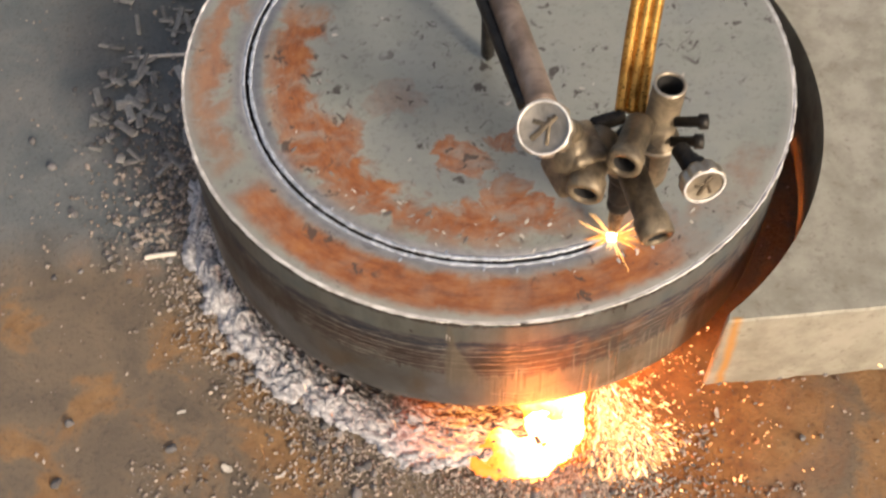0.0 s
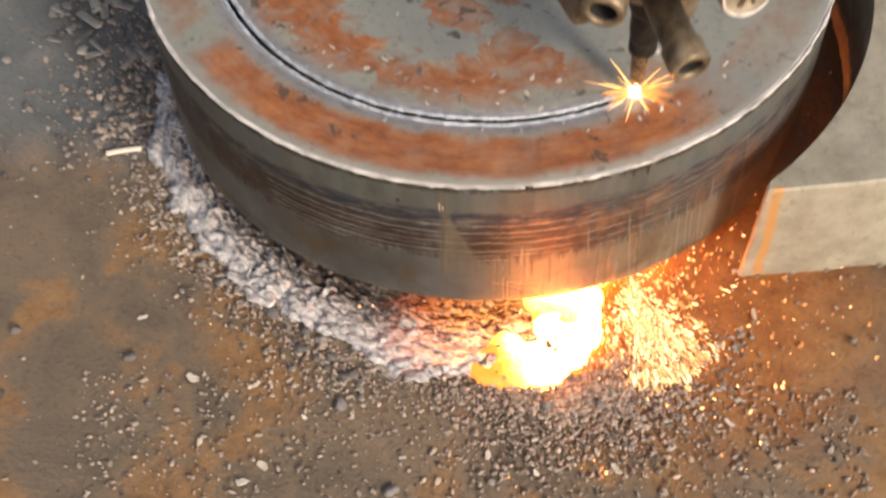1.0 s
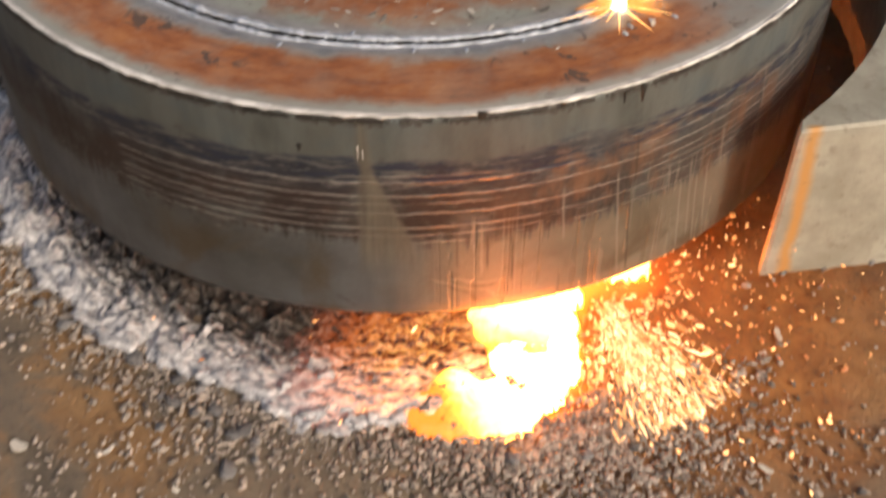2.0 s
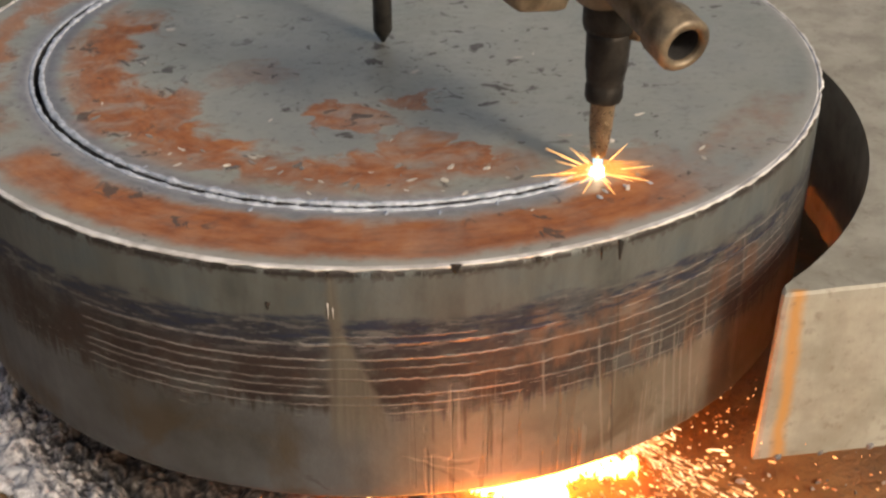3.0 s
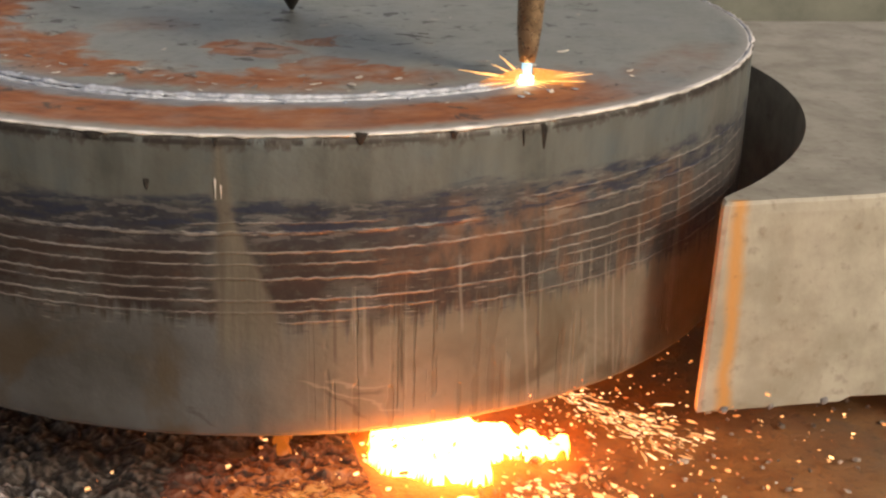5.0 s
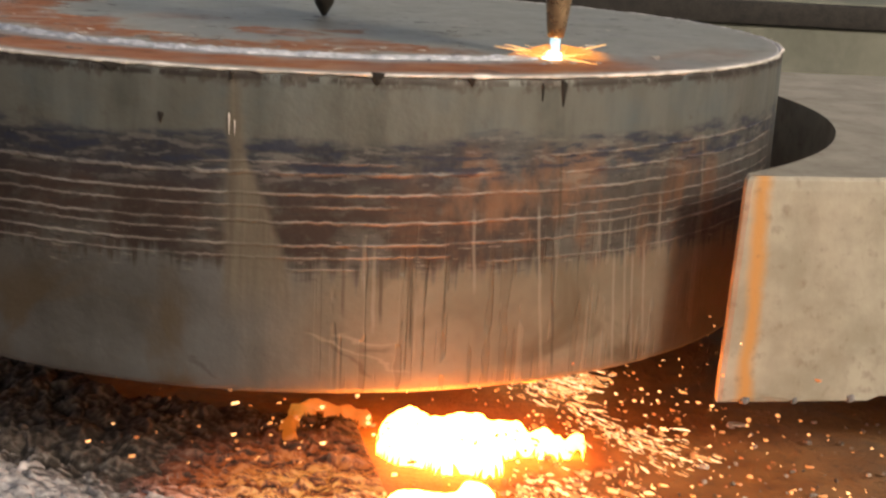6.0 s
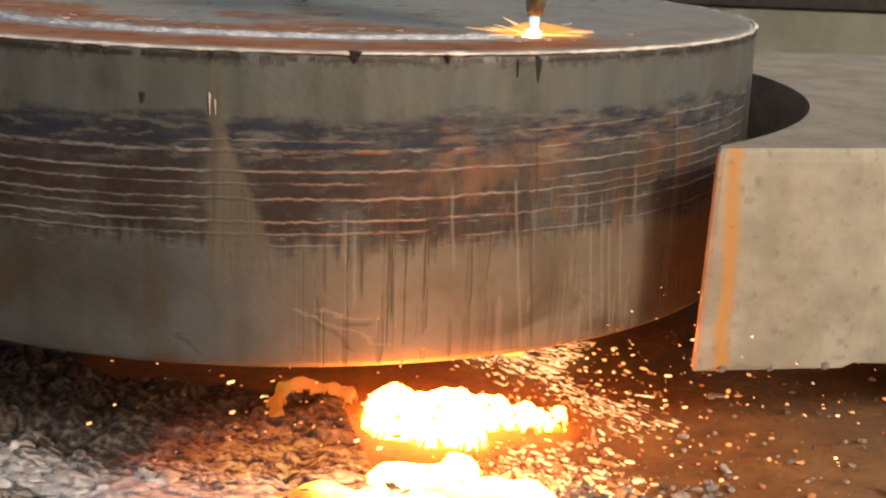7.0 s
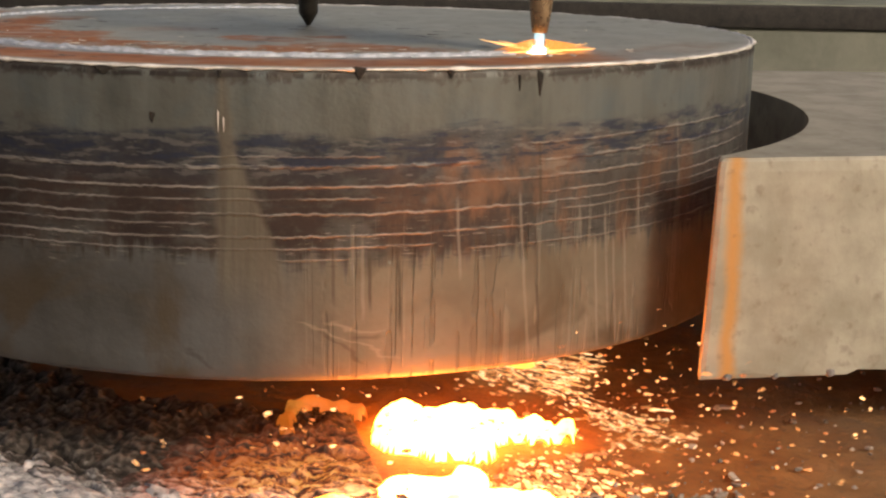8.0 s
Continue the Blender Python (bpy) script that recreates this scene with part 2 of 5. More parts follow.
    broken = n.ease(n.noise(1.0, 3, 0.6, n.join(n.calc("MULTIPLY", arc, 45.0), n.calc("MULTIPLY", z, 22.0), 8.0)), 0.42, 0.56)
    thin = n.calc("ADD", 0.5, n.calc("MULTIPLY", n.calc("SUBTRACT", thin, 0.5), n.calc("ADD", broken, 0.5)))
    score = n.calc("MULTIPLY", n.calc("MULTIPLY", n.ease(thin, 0.56, 0.62), n.hump(turn, 274, 318, 3)), n.ease(zs, 0.130, 0.152, 1.0, 0.0))
    pale = n.calc("MULTIPLY", n.calc("MULTIPLY", n.ease(thin, 0.36, 0.42, 1.0, 0.0), n.hump(turn, 274, 318, 3)), n.ease(zs, 0.138, 0.162, 1.0, 0.0))
    colour = n.mix(n.calc("MULTIPLY", score, 0.35), colour, (0.11, 0.085, 0.06))
    colour = n.mix(n.calc("MULTIPLY", pale, 0.18), colour, (0.42, 0.385, 0.32))
    # the smooth run-down below the weld scar
    width = n.ease(z, 0.10, 0.212, 3.2, 0.6)
    off = n.calc("ABSOLUTE", n.calc("SUBTRACT", n.calc("SUBTRACT", turn, n.ease(z, 0.10, 0.21, 267.3, 264.9)), 0.0))
    scar = n.calc("MULTIPLY", n.ease(n.calc("SUBTRACT", n.calc("ADD", off, n.calc("MULTIPLY", n.calc("SUBTRACT", cloud, 0.5), 2.2)), width), -0.45, 0.5, 1.0, 0.0), n.ease(z, 0.095, 0.130))
    colour = n.mix(n.calc("MULTIPLY", scar, 0.92), colour, n.pick(n.noise(1.0, 4, 0.6, n.join(n.calc("MULTIPLY", arc, 240.0), n.calc("MULTIPLY", z, 14.0), 2.0)), [(0.3, (0.105, 0.092, 0.074)), (0.7, (0.170, 0.152, 0.124))]))
    # single upright runs and scores: from (degrees, height) to (degrees, height)
    for t0, z0, t1, z1, dark in ((274.7, 0.144, 274.8, 0.110, 1), (280.8, 0.132, 281.0, 0.094, 1), (278.05, 0.133, 278.15, 0.107, 1), (294.85, 0.1395, 295.6, 0.0766, 1), (294.9, 0.184, 295.3, 0.150, 1), (276.5, 0.145, 276.55, 0.1215, 0), (277.4, 0.141, 277.5, 0.1016, 0), (292.9, 0.160, 294.5, 0.0712, 0), (302.1, 0.133, 303.1, 0.0737, 0), (303.3, 0.147, 304.5, 0.082, 0), (304.6, 0.131, 305.8, 0.071, 0), (306.15, 0.136, 307.45, 0.073, 0), (307.9, 0.160, 308.6, 0.1285, 0), (314.1, 0.190, 315.1, 0.155, 0), (300.0, 0.149, 300.3, 0.134, 0), (286.4, 0.159, 286.9, 0.120, 0)):
        middle = n.calc("ADD", t0, n.calc("MULTIPLY", n.calc("SUBTRACT", z0, z), (t1 - t0) / (z0 - z1)))
        away = n.calc("ABSOLUTE", n.calc("SUBTRACT", n.calc("ADD", turn, n.calc("MULTIPLY", n.calc("SUBTRACT", rows, 0.5), 0.35)), middle))
        run = n.calc("MULTIPLY", n.calc("MULTIPLY", n.ease(away, 0.05, 0.26, 1.0, 0.0), n.ease(streak, 0.30, 0.55, 0.35, 1.0)), n.hump(z, z1, z0, 0.005))
        colour = n.mix(n.calc("MULTIPLY", run, 0.65 if dark else 0.42), colour, (0.055, 0.042, 0.030) if dark else (0.33, 0.30, 0.26))
    # slanting scuffs near the bottom
    for t0, z0, t1, z1, thick, tone in ((271.6, 0.1005, 281.0, 0.0785, 0.0007, (0.33, 0.29, 0.235)), (274.0, 0.0990, 279.5, 0.0955, 0.0008, (0.35, 0.31, 0.25)), (273.6, 0.0945, 277.4, 0.0800, 0.0011, (0.06, 0.045, 0.03)), (276.5, 0.0930, 279.2, 0.0905, 0.0016, (0.07, 0.05, 0.035)), (261.0, 0.0840, 263.5, 0.0770, 0.0010, (0.05, 0.04, 0.035))):
        level = n.calc("ADD", z0, n.calc("MULTIPLY", n.calc("SUBTRACT", turn, t0), (z1 - z0) / (t1 - t0)))
        scuff = n.calc("MULTIPLY", n.ease(n.calc("ABSOLUTE", n.calc("SUBTRACT", zj, level)), thick * 0.3, thick * 1.6, 1.0, 0.0), n.hump(turn, t0, t1, 0.6))
        colour = n.mix(n.calc("MULTIPLY", scuff, 0.45), colour, tone)
    # dark nicks hanging from the rim
    nick = n.calc("MULTIPLY", n.ease(n.noise(1.0, 4, 0.7, n.join(n.calc("MULTIPLY", arc, 70.0), n.calc("MULTIPLY", z, 26.0), 1.0)), 0.44, 0.50), n.ease(n.calc("ADD", z, n.calc("MULTIPLY", n.calc("SUBTRACT", fine, 0.5), 0.010)), 0.2145, 0.2180))
    colour = n.mix(n.calc("MULTIPLY", nick, 0.8), colour, (0.055, 0.045, 0.04))
    crack = n.calc("MULTIPLY", n.ease(n.noise(1.0, 4, 0.7, n.join(n.calc("MULTIPLY", arc, 95.0), n.calc("MULTIPLY", z, 40.0), 41.0)), 0.42, 0.50), n.hump(n.calc("ADD", z, n.calc("MULTIPLY", n.calc("SUBTRACT", rows, 0.5), 0.002)), 0.2180, 0.2205, 0.0007))
    colour = n.mix(n.calc("MULTIPLY", crack, 0.9), colour, (0.025, 0.020, 0.018))
    dull = n.calc("MULTIPLY", n.ease(n.noise(52, 4, 0.6, flat), 0.58, 0.68), n.hump(z, 0.18, 0.202, 0.004))
    colour = n.mix(n.calc("MULTIPLY", dull, 0.6), colour, (0.07, 0.066, 0.062))
    # smeared blue-black blotches along the top of the belt
    smear = n.noise(1.0, 4, 0.6, n.join(n.calc("MULTIPLY", arc, 48.0), n.calc("MULTIPLY", z, 210.0), 19.0))
    ink = n.calc("MULTIPLY", n.ease(smear, 0.50, 0.58), n.hump(zj, 0.176, 0.193, 0.003))
    colour = n.mix(n.calc("MULTIPLY", n.calc("MULTIPLY", ink, n.calc("SUBTRACT", 1.0, scar)), 0.85), colour, (0.022, 0.030, 0.056))
    wisp = n.calc("MULTIPLY", n.ease(smear, 0.40, 0.44, 1.0, 0.0), n.hump(zj, 0.170, 0.192, 0.004))
    colour = n.mix(n.calc("MULTIPLY", n.calc("MULTIPLY", wisp, n.calc("SUBTRACT", 1.0, scar)), 0.22), colour, (0.34, 0.33, 0.31))
    colour = n.mix(n.calc("MULTIPLY", n.ease(fine, 0.5, 0.8), 0.25), colour, (0.11, 0.095, 0.075))
    height = n.calc("ADD", n.calc("MULTIPLY", ridge, 0.9), n.calc("ADD", n.calc("MULTIPLY", cloud, 0.5), n.calc("SUBTRACT", n.calc("MULTIPLY", pale, 0.5), n.calc("MULTIPLY", score, 0.6))))
    n.bump(n.calc("ADD", height, n.calc("MULTIPLY", fine, 0.25)), 0.0014, 0.8)
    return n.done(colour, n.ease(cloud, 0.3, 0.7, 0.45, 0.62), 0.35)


def ground_steel():
    n = Nodes("rusty_floor")
    big, mid, fine = n.noise(3.2, 6, 0.6), n.noise(13, 6, 0.65, warp=0.5), n.noise(210, 4, 0.65)
    base = n.pick(mid, [(0.3, (0.125, 0.104, 0.082)), (0.55, (0.205, 0.160, 0.115)), (0.75, (0.270, 0.225, 0.165))])
    rust = n.ease(n.calc("ADD", n.calc("MULTIPLY", big, 0.5), n.calc("MULTIPLY", mid, 0.5)), 0.47, 0.56)
    colour = n.mix(n.calc("MULTIPLY", rust, 0.9), base, n.pick(n.noise(45, 4), [(0.3, (0.22, 0.115, 0.048)), (0.7, (0.35, 0.205, 0.095))]))
    # orange patch beside the melt: rust, with the melt's glow painted into it
    dx, dy = n.calc("SUBTRACT", n.axis(0), 0.19), n.calc("SUBTRACT", n.axis(1), -0.25)
    d = n.calc("SQRT", n.calc("ADD", n.calc("MULTIPLY", dx, dx), n.calc("MULTIPLY", dy, dy)))
    red = n.ease(n.calc("ADD", d, n.calc("MULTIPLY", n.calc("SUBTRACT", mid, 0.5), 0.20)), 0.07, 0.19, 0.9, 0.0)
    colour = n.mix(red, colour, n.pick(n.noise(45, 4), [(0.3, (0.26, 0.095, 0.024)), (0.7, (0.42, 0.175, 0.048))]))
    # grey-blue floor left of the disc: its sky-lit shadow put into the colour
    shade_blue = n.calc("MULTIPLY", n.ease(n.calc("ADD", n.axis(0), n.calc("MULTIPLY", n.calc("SUBTRACT", mid, 0.5), 0.12)), -0.345, -0.30, 1.0, 0.0), n.calc("MULTIPLY", n.ease(n.calc("ADD", n.axis(1), n.calc("MULTIPLY", n.calc("SUBTRACT", big, 0.5), 0.25)), -0.16, -0.06), n.ease(n.calc("SUBTRACT", n.calc("MULTIPLY", big, 0.5), n.calc("ADD", n.axis(0), n.calc("MULTIPLY", n.axis(1), -0.6))), 1.0, 1.35, 1.0, 0.0)))
    colour = n.mix(n.calc("MULTIPLY", shade_blue, 0.9), colour, n.pick(mid, [(0.3, (0.10, 0.125, 0.14)), (0.7, (0.19, 0.215, 0.225))]))
    colour = n.mix(n.calc("MULTIPLY", n.ease(fine, 0.50, 0.74), 0.5), colour, (0.065, 0.052, 0.042))
    n.bump(n.calc("ADD", n.calc("MULTIPLY", fine, 0.6), mid), 0.004, 0.7)
    return n.done(colour, n.ease(mid, 0.3, 0.7, 0.55, 0.85))


def plain(name, a, b, scale, rough, metal=0.0, depth=0.0006, island=False, single=False):
    """A worn surface between two colours, with fine relief."""
    n = Nodes(name)
    mid, fine = n.noise(scale, 5, 0.62, warp=0.3), n.noise(scale * 6, 3, 0.6)
    f = n.ease(mid, 0.3, 0.7)
    if island or single:
        f = n.calc("ADD", n.calc("MULTIPLY", f, 0.4), n.calc("MULTIPLY", n.chance(island), 0.6))
    colour = n.mix(f, a, b)
    n.bump(n.calc("ADD", mid, n.calc("MULTIPLY", fine, 0.4)), depth, 0.7)
    return n.done(colour, n.ease(fine, 0.3, 0.7, rough - 0.08, rough + 0.1), metal)


def slag_crust(name, heat_at, heat_reach):
    """Cooled slag: ash-white lip, dark wrinkled skin with painted crease shade, still red towards the hot end."""
    n = Nodes(name)
    r, turn = n.polar()
    flow = n.join(n.calc("MULTIPLY", r, 2.6), n.calc("MULTIPLY", turn, math.pi / 180 * R), n.axis(2))
    mid, fine = n.noise(75, 5, 0.65, flow, warp=0.9), n.noise(230, 4, 0.6)
    # pointiness lightens crests and darkens creases: relief shading put into the colour
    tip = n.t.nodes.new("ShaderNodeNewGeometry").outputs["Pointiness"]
    crest_shade = n.ease(tip, 0.42, 0.58)
    tone = n.calc("ADD", n.calc("MULTIPLY", mid, 0.6), n.calc("MULTIPLY", crest_shade, 0.4))
    # the skin's near-black also carries the shade under the disc
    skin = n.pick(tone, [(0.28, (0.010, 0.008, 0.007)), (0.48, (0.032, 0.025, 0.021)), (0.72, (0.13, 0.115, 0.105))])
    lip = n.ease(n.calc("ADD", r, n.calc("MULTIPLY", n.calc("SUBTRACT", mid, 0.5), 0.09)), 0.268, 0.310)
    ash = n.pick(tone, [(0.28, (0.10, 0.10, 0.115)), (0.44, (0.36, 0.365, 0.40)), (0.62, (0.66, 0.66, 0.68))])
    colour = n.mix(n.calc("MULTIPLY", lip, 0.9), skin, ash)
    dx, dy = n.calc("SUBTRACT", n.axis(0), heat_at[0]), n.calc("SUBTRACT", n.axis(1), heat_at[1])
    d = n.calc("SQRT", n.calc("ADD", n.calc("MULTIPLY", dx, dx), n.calc("MULTIPLY", dy, dy)))
    d = n.calc("ADD", d, n.calc("MULTIPLY", n.calc("SUBTRACT", mid, 0.5), 0.06))
    heat = n.ease(d, heat_reach * 0.2, heat_reach, 1.0, 0.0)
    heat = n.calc("MULTIPLY", heat, n.ease(mid, 0.36, 0.60, 0.10, 1.0))
    glow = n.pick(heat, [(0.0, (0.5, 0.05, 0.01)), (0.5, (1.0, 0.20, 0.03)), (1.0, (1.0, 0.48, 0.12))])
    n.bump(n.calc("ADD", mid, n.calc("MULTIPLY", fine, 0.3)), 0.0035, 0.9)
    return n.done(colour, 0.75, 0.0, glow, n.calc("MULTIPLY", n.calc("POWER", heat, 1.5), 1.2))


def molten(name, hot, reach, power, low=2.6):
    """Liquid slag: white at hot, yellow and orange away from it, with darker skin floating on it."""
    n = Nodes(name, 0.4)
    mid = n.noise(48, 4, 0.6, warp=0.6)
    dx, dy = n.calc("SUBTRACT", n.axis(0), hot[0]), n.calc("SUBTRACT", n.axis(1), hot[1])
    d = n.calc("SQRT", n.calc("ADD", n.calc("MULTIPLY", dx, dx), n.calc("MULTIPLY", dy, dy)))
    d = n.calc("ADD", d, n.calc("MULTIPLY", n.calc("SUBTRACT", mid, 0.5), 0.045))
    heat = n.ease(d, reach * 0.35, reach, 1.0, 0.0)
    glow = n.pick(heat, [(0.0, (1.0, 0.24, 0.025)), (0.35, (1.0, 0.36, 0.06)), (0.7, (1.0, 0.28, 0.045)), (1.0, (1.0, 0.22, 0.038))])
    strength = n.calc("ADD", n.calc("MULTIPLY", n.calc("POWER", heat, 2.0), power), low)
    n.bump(mid, 0.003, 0.8)
    return n.done((0.10, 0.05, 0.03), 0.5, 0.0, glow, strength)


def ember(name, island=True, low=0.5, high=3.4, cool=(1.0, 0.22, 0.03), warm=(1.0, 0.40, 0.11), hot=(1.0, 0.58, 0.26)):
    n = Nodes(name, 0.7)
    k = n.chance(island)
    glow = n.pick(k, [(0.0, cool), (0.5, warm), (1.0, hot)])
    return n.done((0.15, 0.10, 0.08), 0.7, 0.0, glow, n.calc("ADD", n.calc("MULTIPLY", n.calc("POWER", k, 2.0), high), low))


def glowing(name, colour, strength):
    n = Nodes(name, 0.5)
    return n.done((0.2, 0.15, 0.1), 0.5, 0.0, colour, strength)


M_TOP, M_SIDE, M_GROUND = top_steel(), side_steel(), ground_steel()
M_EDGE = plain("bright_worn_edge", (0.44, 0.425, 0.41), (0.86, 0.85, 0.84), 60, 0.5, 0.1, 0.0006)
M_BEAD = plain("ash_white_cut_lip", (0.30, 0.345, 0.42), (0.64, 0.69, 0.78), 160, 0.6, 0.2, 0.001)
# near-black that paints the shade inside slot and bores and in the rear gap
M_RECESS = plain("recess_shade", (0.012, 0.012, 0.013), (0.03, 0.028, 0.027), 80, 0.8)
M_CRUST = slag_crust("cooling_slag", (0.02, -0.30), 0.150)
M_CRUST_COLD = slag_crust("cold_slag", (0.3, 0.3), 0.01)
M_POOL = molten("molten_slag_front", (0.085, -0.292), 0.086, 85.0, 2.1)
M_CORE = molten("molten_slag_core", (0.098, -0.200), 0.105, 58.0)
M_GRAIN = plain("slag_grit", (0.028, 0.022, 0.019), (0.56, 0.48, 0.42), 300, 0.7, 0.0, 0.0003, island=True)
M_ASH = plain("ash_white_slag_skin", (0.24, 0.245, 0.27), (0.66, 0.66, 0.69), 130, 0.75, 0.0, 0.0012)
M_LUMP = plain("slag_lump_skin", (0.05, 0.048, 0.05), (0.34, 0.33, 0.34), 150, 0.7, 0.0, 0.0006, single=True)
M_FLAKE = plain("pale_scale_flake", (0.50, 0.46, 0.40), (0.80, 0.76, 0.70), 160, 0.6, 0.0, 0.0004, single=True)
M_CHIP = plain("steel_chip", (0.06, 0.052, 0.048), (0.50, 0.46, 0.42), 160, 0.5, 0.3, 0.0004, single=True)
M_STRIP = plain("offcut_strip_metal", (0.10, 0.105, 0.11), (0.58, 0.56, 0.52), 90, 0.5, 0.2, 0.0004, single=True)
M_IRON = plain("sooty_iron", (0.016, 0.015, 0.014), (0.052, 0.047, 0.042), 70, 0.5, 0.55, 0.0006)
M_CAST = plain("worn_cast_iron", (0.090, 0.072, 0.052), (0.30, 0.24, 0.165), 60, 0.42, 0.4, 0.0003)
M_ARM = plain("worn_arm_steel", (0.17, 0.125, 0.10), (0.36, 0.28, 0.23), 45, 0.40, 0.35, 0.0003)
M_CHROME = plain("scuffed_nickel", (0.36, 0.32, 0.26), (0.62, 0.56, 0.46), 60, 0.36, 0.8, 0.0001)
M_BRASS = plain("dull_brass_tube", (0.42, 0.22, 0.06), (0.72, 0.44, 0.14), 60, 0.32, 0.85, 0.0003)
M_COPPER = plain("sooted_copper_nozzle", (0.20, 0.14, 0.09), (0.46, 0.34, 0.22), 70, 0.30, 0.75, 0.0002)
M_PLATE = plain("grey_green_plate", (0.12, 0.135, 0.115), (0.20, 0.215, 0.185), 14, 0.6, 0.2, 0.001)
M_EMBER = ember("glowing_grit")
M_SPARK = ember("flying_spark", True, 0.7, 4.0)
M_WASH = ember("spark_wash", True, 1.0, 2.0, (1.0, 0.36, 0.09), (1.0, 0.52, 0.20), (1.0, 0.68, 0.38))
M_STREAK = glowing("spark_streak", (1.0, 0.50, 0.16), 3.8)
M_WHITE = glowing("white_hot_spot", (1.0, 0.74, 0.42), 26.0)
M_FLAME = glowing("cutting_flame", (0.42, 0.78, 1.0), 1.7)


def thin_fire():
    n = Nodes("flat_orange_flame", 0.5)
    r, _ = n.polar()
    n.put(n.b.inputs["Alpha"], n.calc("MULTIPLY", n.ease(r, 0.004, 0.034, 0.75, 0.0), n.ease(n.noise(260, 3), 0.3, 0.6, 0.35, 1.0)))
    return n.done((0.2, 0.1, 0.05), 0.5, 0.0, (1.0, 0.36, 0.07), 1.5)


M_SHEET = thin_fire()
M_JET = molten("burning_iron_jet", (0.12, -0.20), 0.02, 5.0)
M_STREAM = molten("molten_fringe", (0.09, -0.215), 0.06, 3.0)
M_CURL = molten("glowing_curl", (0.03, -0.15), 0.05, 0.5, 0.55)


def block_paint():
    n = Nodes("primed_block_face")
    mid, fine = n.noise(30, 5, 0.6), n.noise(150, 3)
    base = n.mix(n.ease(mid, 0.3, 0.7), (0.27, 0.255, 0.21), (0.40, 0.385, 0.33))
    x = n.calc("ADD", n.calc("SUBTRACT", n.axis(0), 0.2310), n.calc("MULTIPLY", n.calc("SUBTRACT", mid, 0.5), 0.010))
    stripe = n.calc("MULTIPLY", n.hump(n.calc("ADD", x, n.calc("MULTIPLY", n.axis(2), 0.02)), -0.0010, 0.0065, 0.0035), n.ease(n.axis(1), -0.2575, -0.2555, 0.9, 0.0))
    colour = n.mix(stripe, base, (0.50, 0.24, 0.06))
    colour = n.mix(n.calc("MULTIPLY", n.ease(fine, 0.55, 0.75), 0.4), colour, (0.14, 0.11, 0.08))
    n.bump(n.calc("ADD", mid, fine), 0.0006, 0.6)
    return n.done(colour, 0.6, 0.1)


M_BLOCK = block_paint()


# ---------------------------------------------------------------- mesh helpers
def mesh_of(name, verts, faces, mats, slots=None, smooth=True):
    me = bpy.data.meshes.new(name)
    me.from_pydata([tuple(v) for v in verts], [], faces)
    for m in mats if isinstance(mats, (list, tuple)) else [mats]:
        me.materials.append(m)
    if slots is not None:
        me.polygons.foreach_set("material_index", np.array(slots, dtype=np.int32))
    me.polygons.foreach_set("use_smooth", np.full(len(me.polygons), smooth))
    me.update()
    return me


def part(name, me, parent=None, label="", m=None):
    """Links a mesh as one object under a thing or a part."""
    ob = new(name, me)
    ob.parent = parent
    if m is not None:
        ob.matrix_basis = m
    return tagged(ob, label)


def from_bm(name, bm, mat, smooth=True):
    me = bpy.data.meshes.new(name)
    bmesh.ops.recalc_face_normals(bm, faces=bm.faces)
    bm.to_mesh(me)
    bm.free()
    me.materials.append(mat)
    me.polygons.foreach_set("use_smooth", np.full(len(me.polygons), smooth))
    return me


def lathe(profile, seg=32):
    """Verts and faces of a turned solid about z, from (radius, height) pairs."""
    verts, faces = [], []
    for r, z in profile:
        verts += [(r * math.cos(2 * math.pi * k / seg), r * math.sin(2 * math.pi * k / seg), z) for k in range(seg)]
    for j in range(len(profile) - 1):
        for k in range(seg):
            a, b = j * seg + k, j * seg + (k + 1) % seg
            faces.append((a, b, b + seg, a + seg))
    return verts, faces


def turned(name, profile, mat, seg=32):
    return mesh_of(name, *lathe(profile, seg), mat)


def aim(a, b):
    """The pose at a whose z axis points to b."""
    d = Vector(b) - Vector(a)
    return Matrix.Translation(a) @ d.to_track_quat("Z", "Y").to_matrix().to_4x4()


def tube_profile(r, inner, length, lip=0.0015, flare=0.0):
    """An open pipe from z = 0 to length, hollow at the far end."""
    return [(0.0, 0.0), (r, 0.0), (r, length * 0.72), (r + flare, length * 0.76), (r + flare, length - lip), (r + flare - lip, length), (inner + lip * 0.4, length), (inner, length - lip), (inner, length * 0.25), (0.0, length * 0.25)]


def bar_box(name, sx, sy, sz, mat, bevel=0.002, segs=2):
    bm = bmesh.new()
    bmesh.ops.create_cube(bm, size=1.0)
    bmesh.ops.scale(bm, vec=(sx, sy, sz), verts=bm.verts)
    bmesh.ops.bevel(bm, geom=bm.edges[:], offset=bevel, segments=segs, affect="EDGES", profile=0.6)
    return from_bm(name, bm, mat)


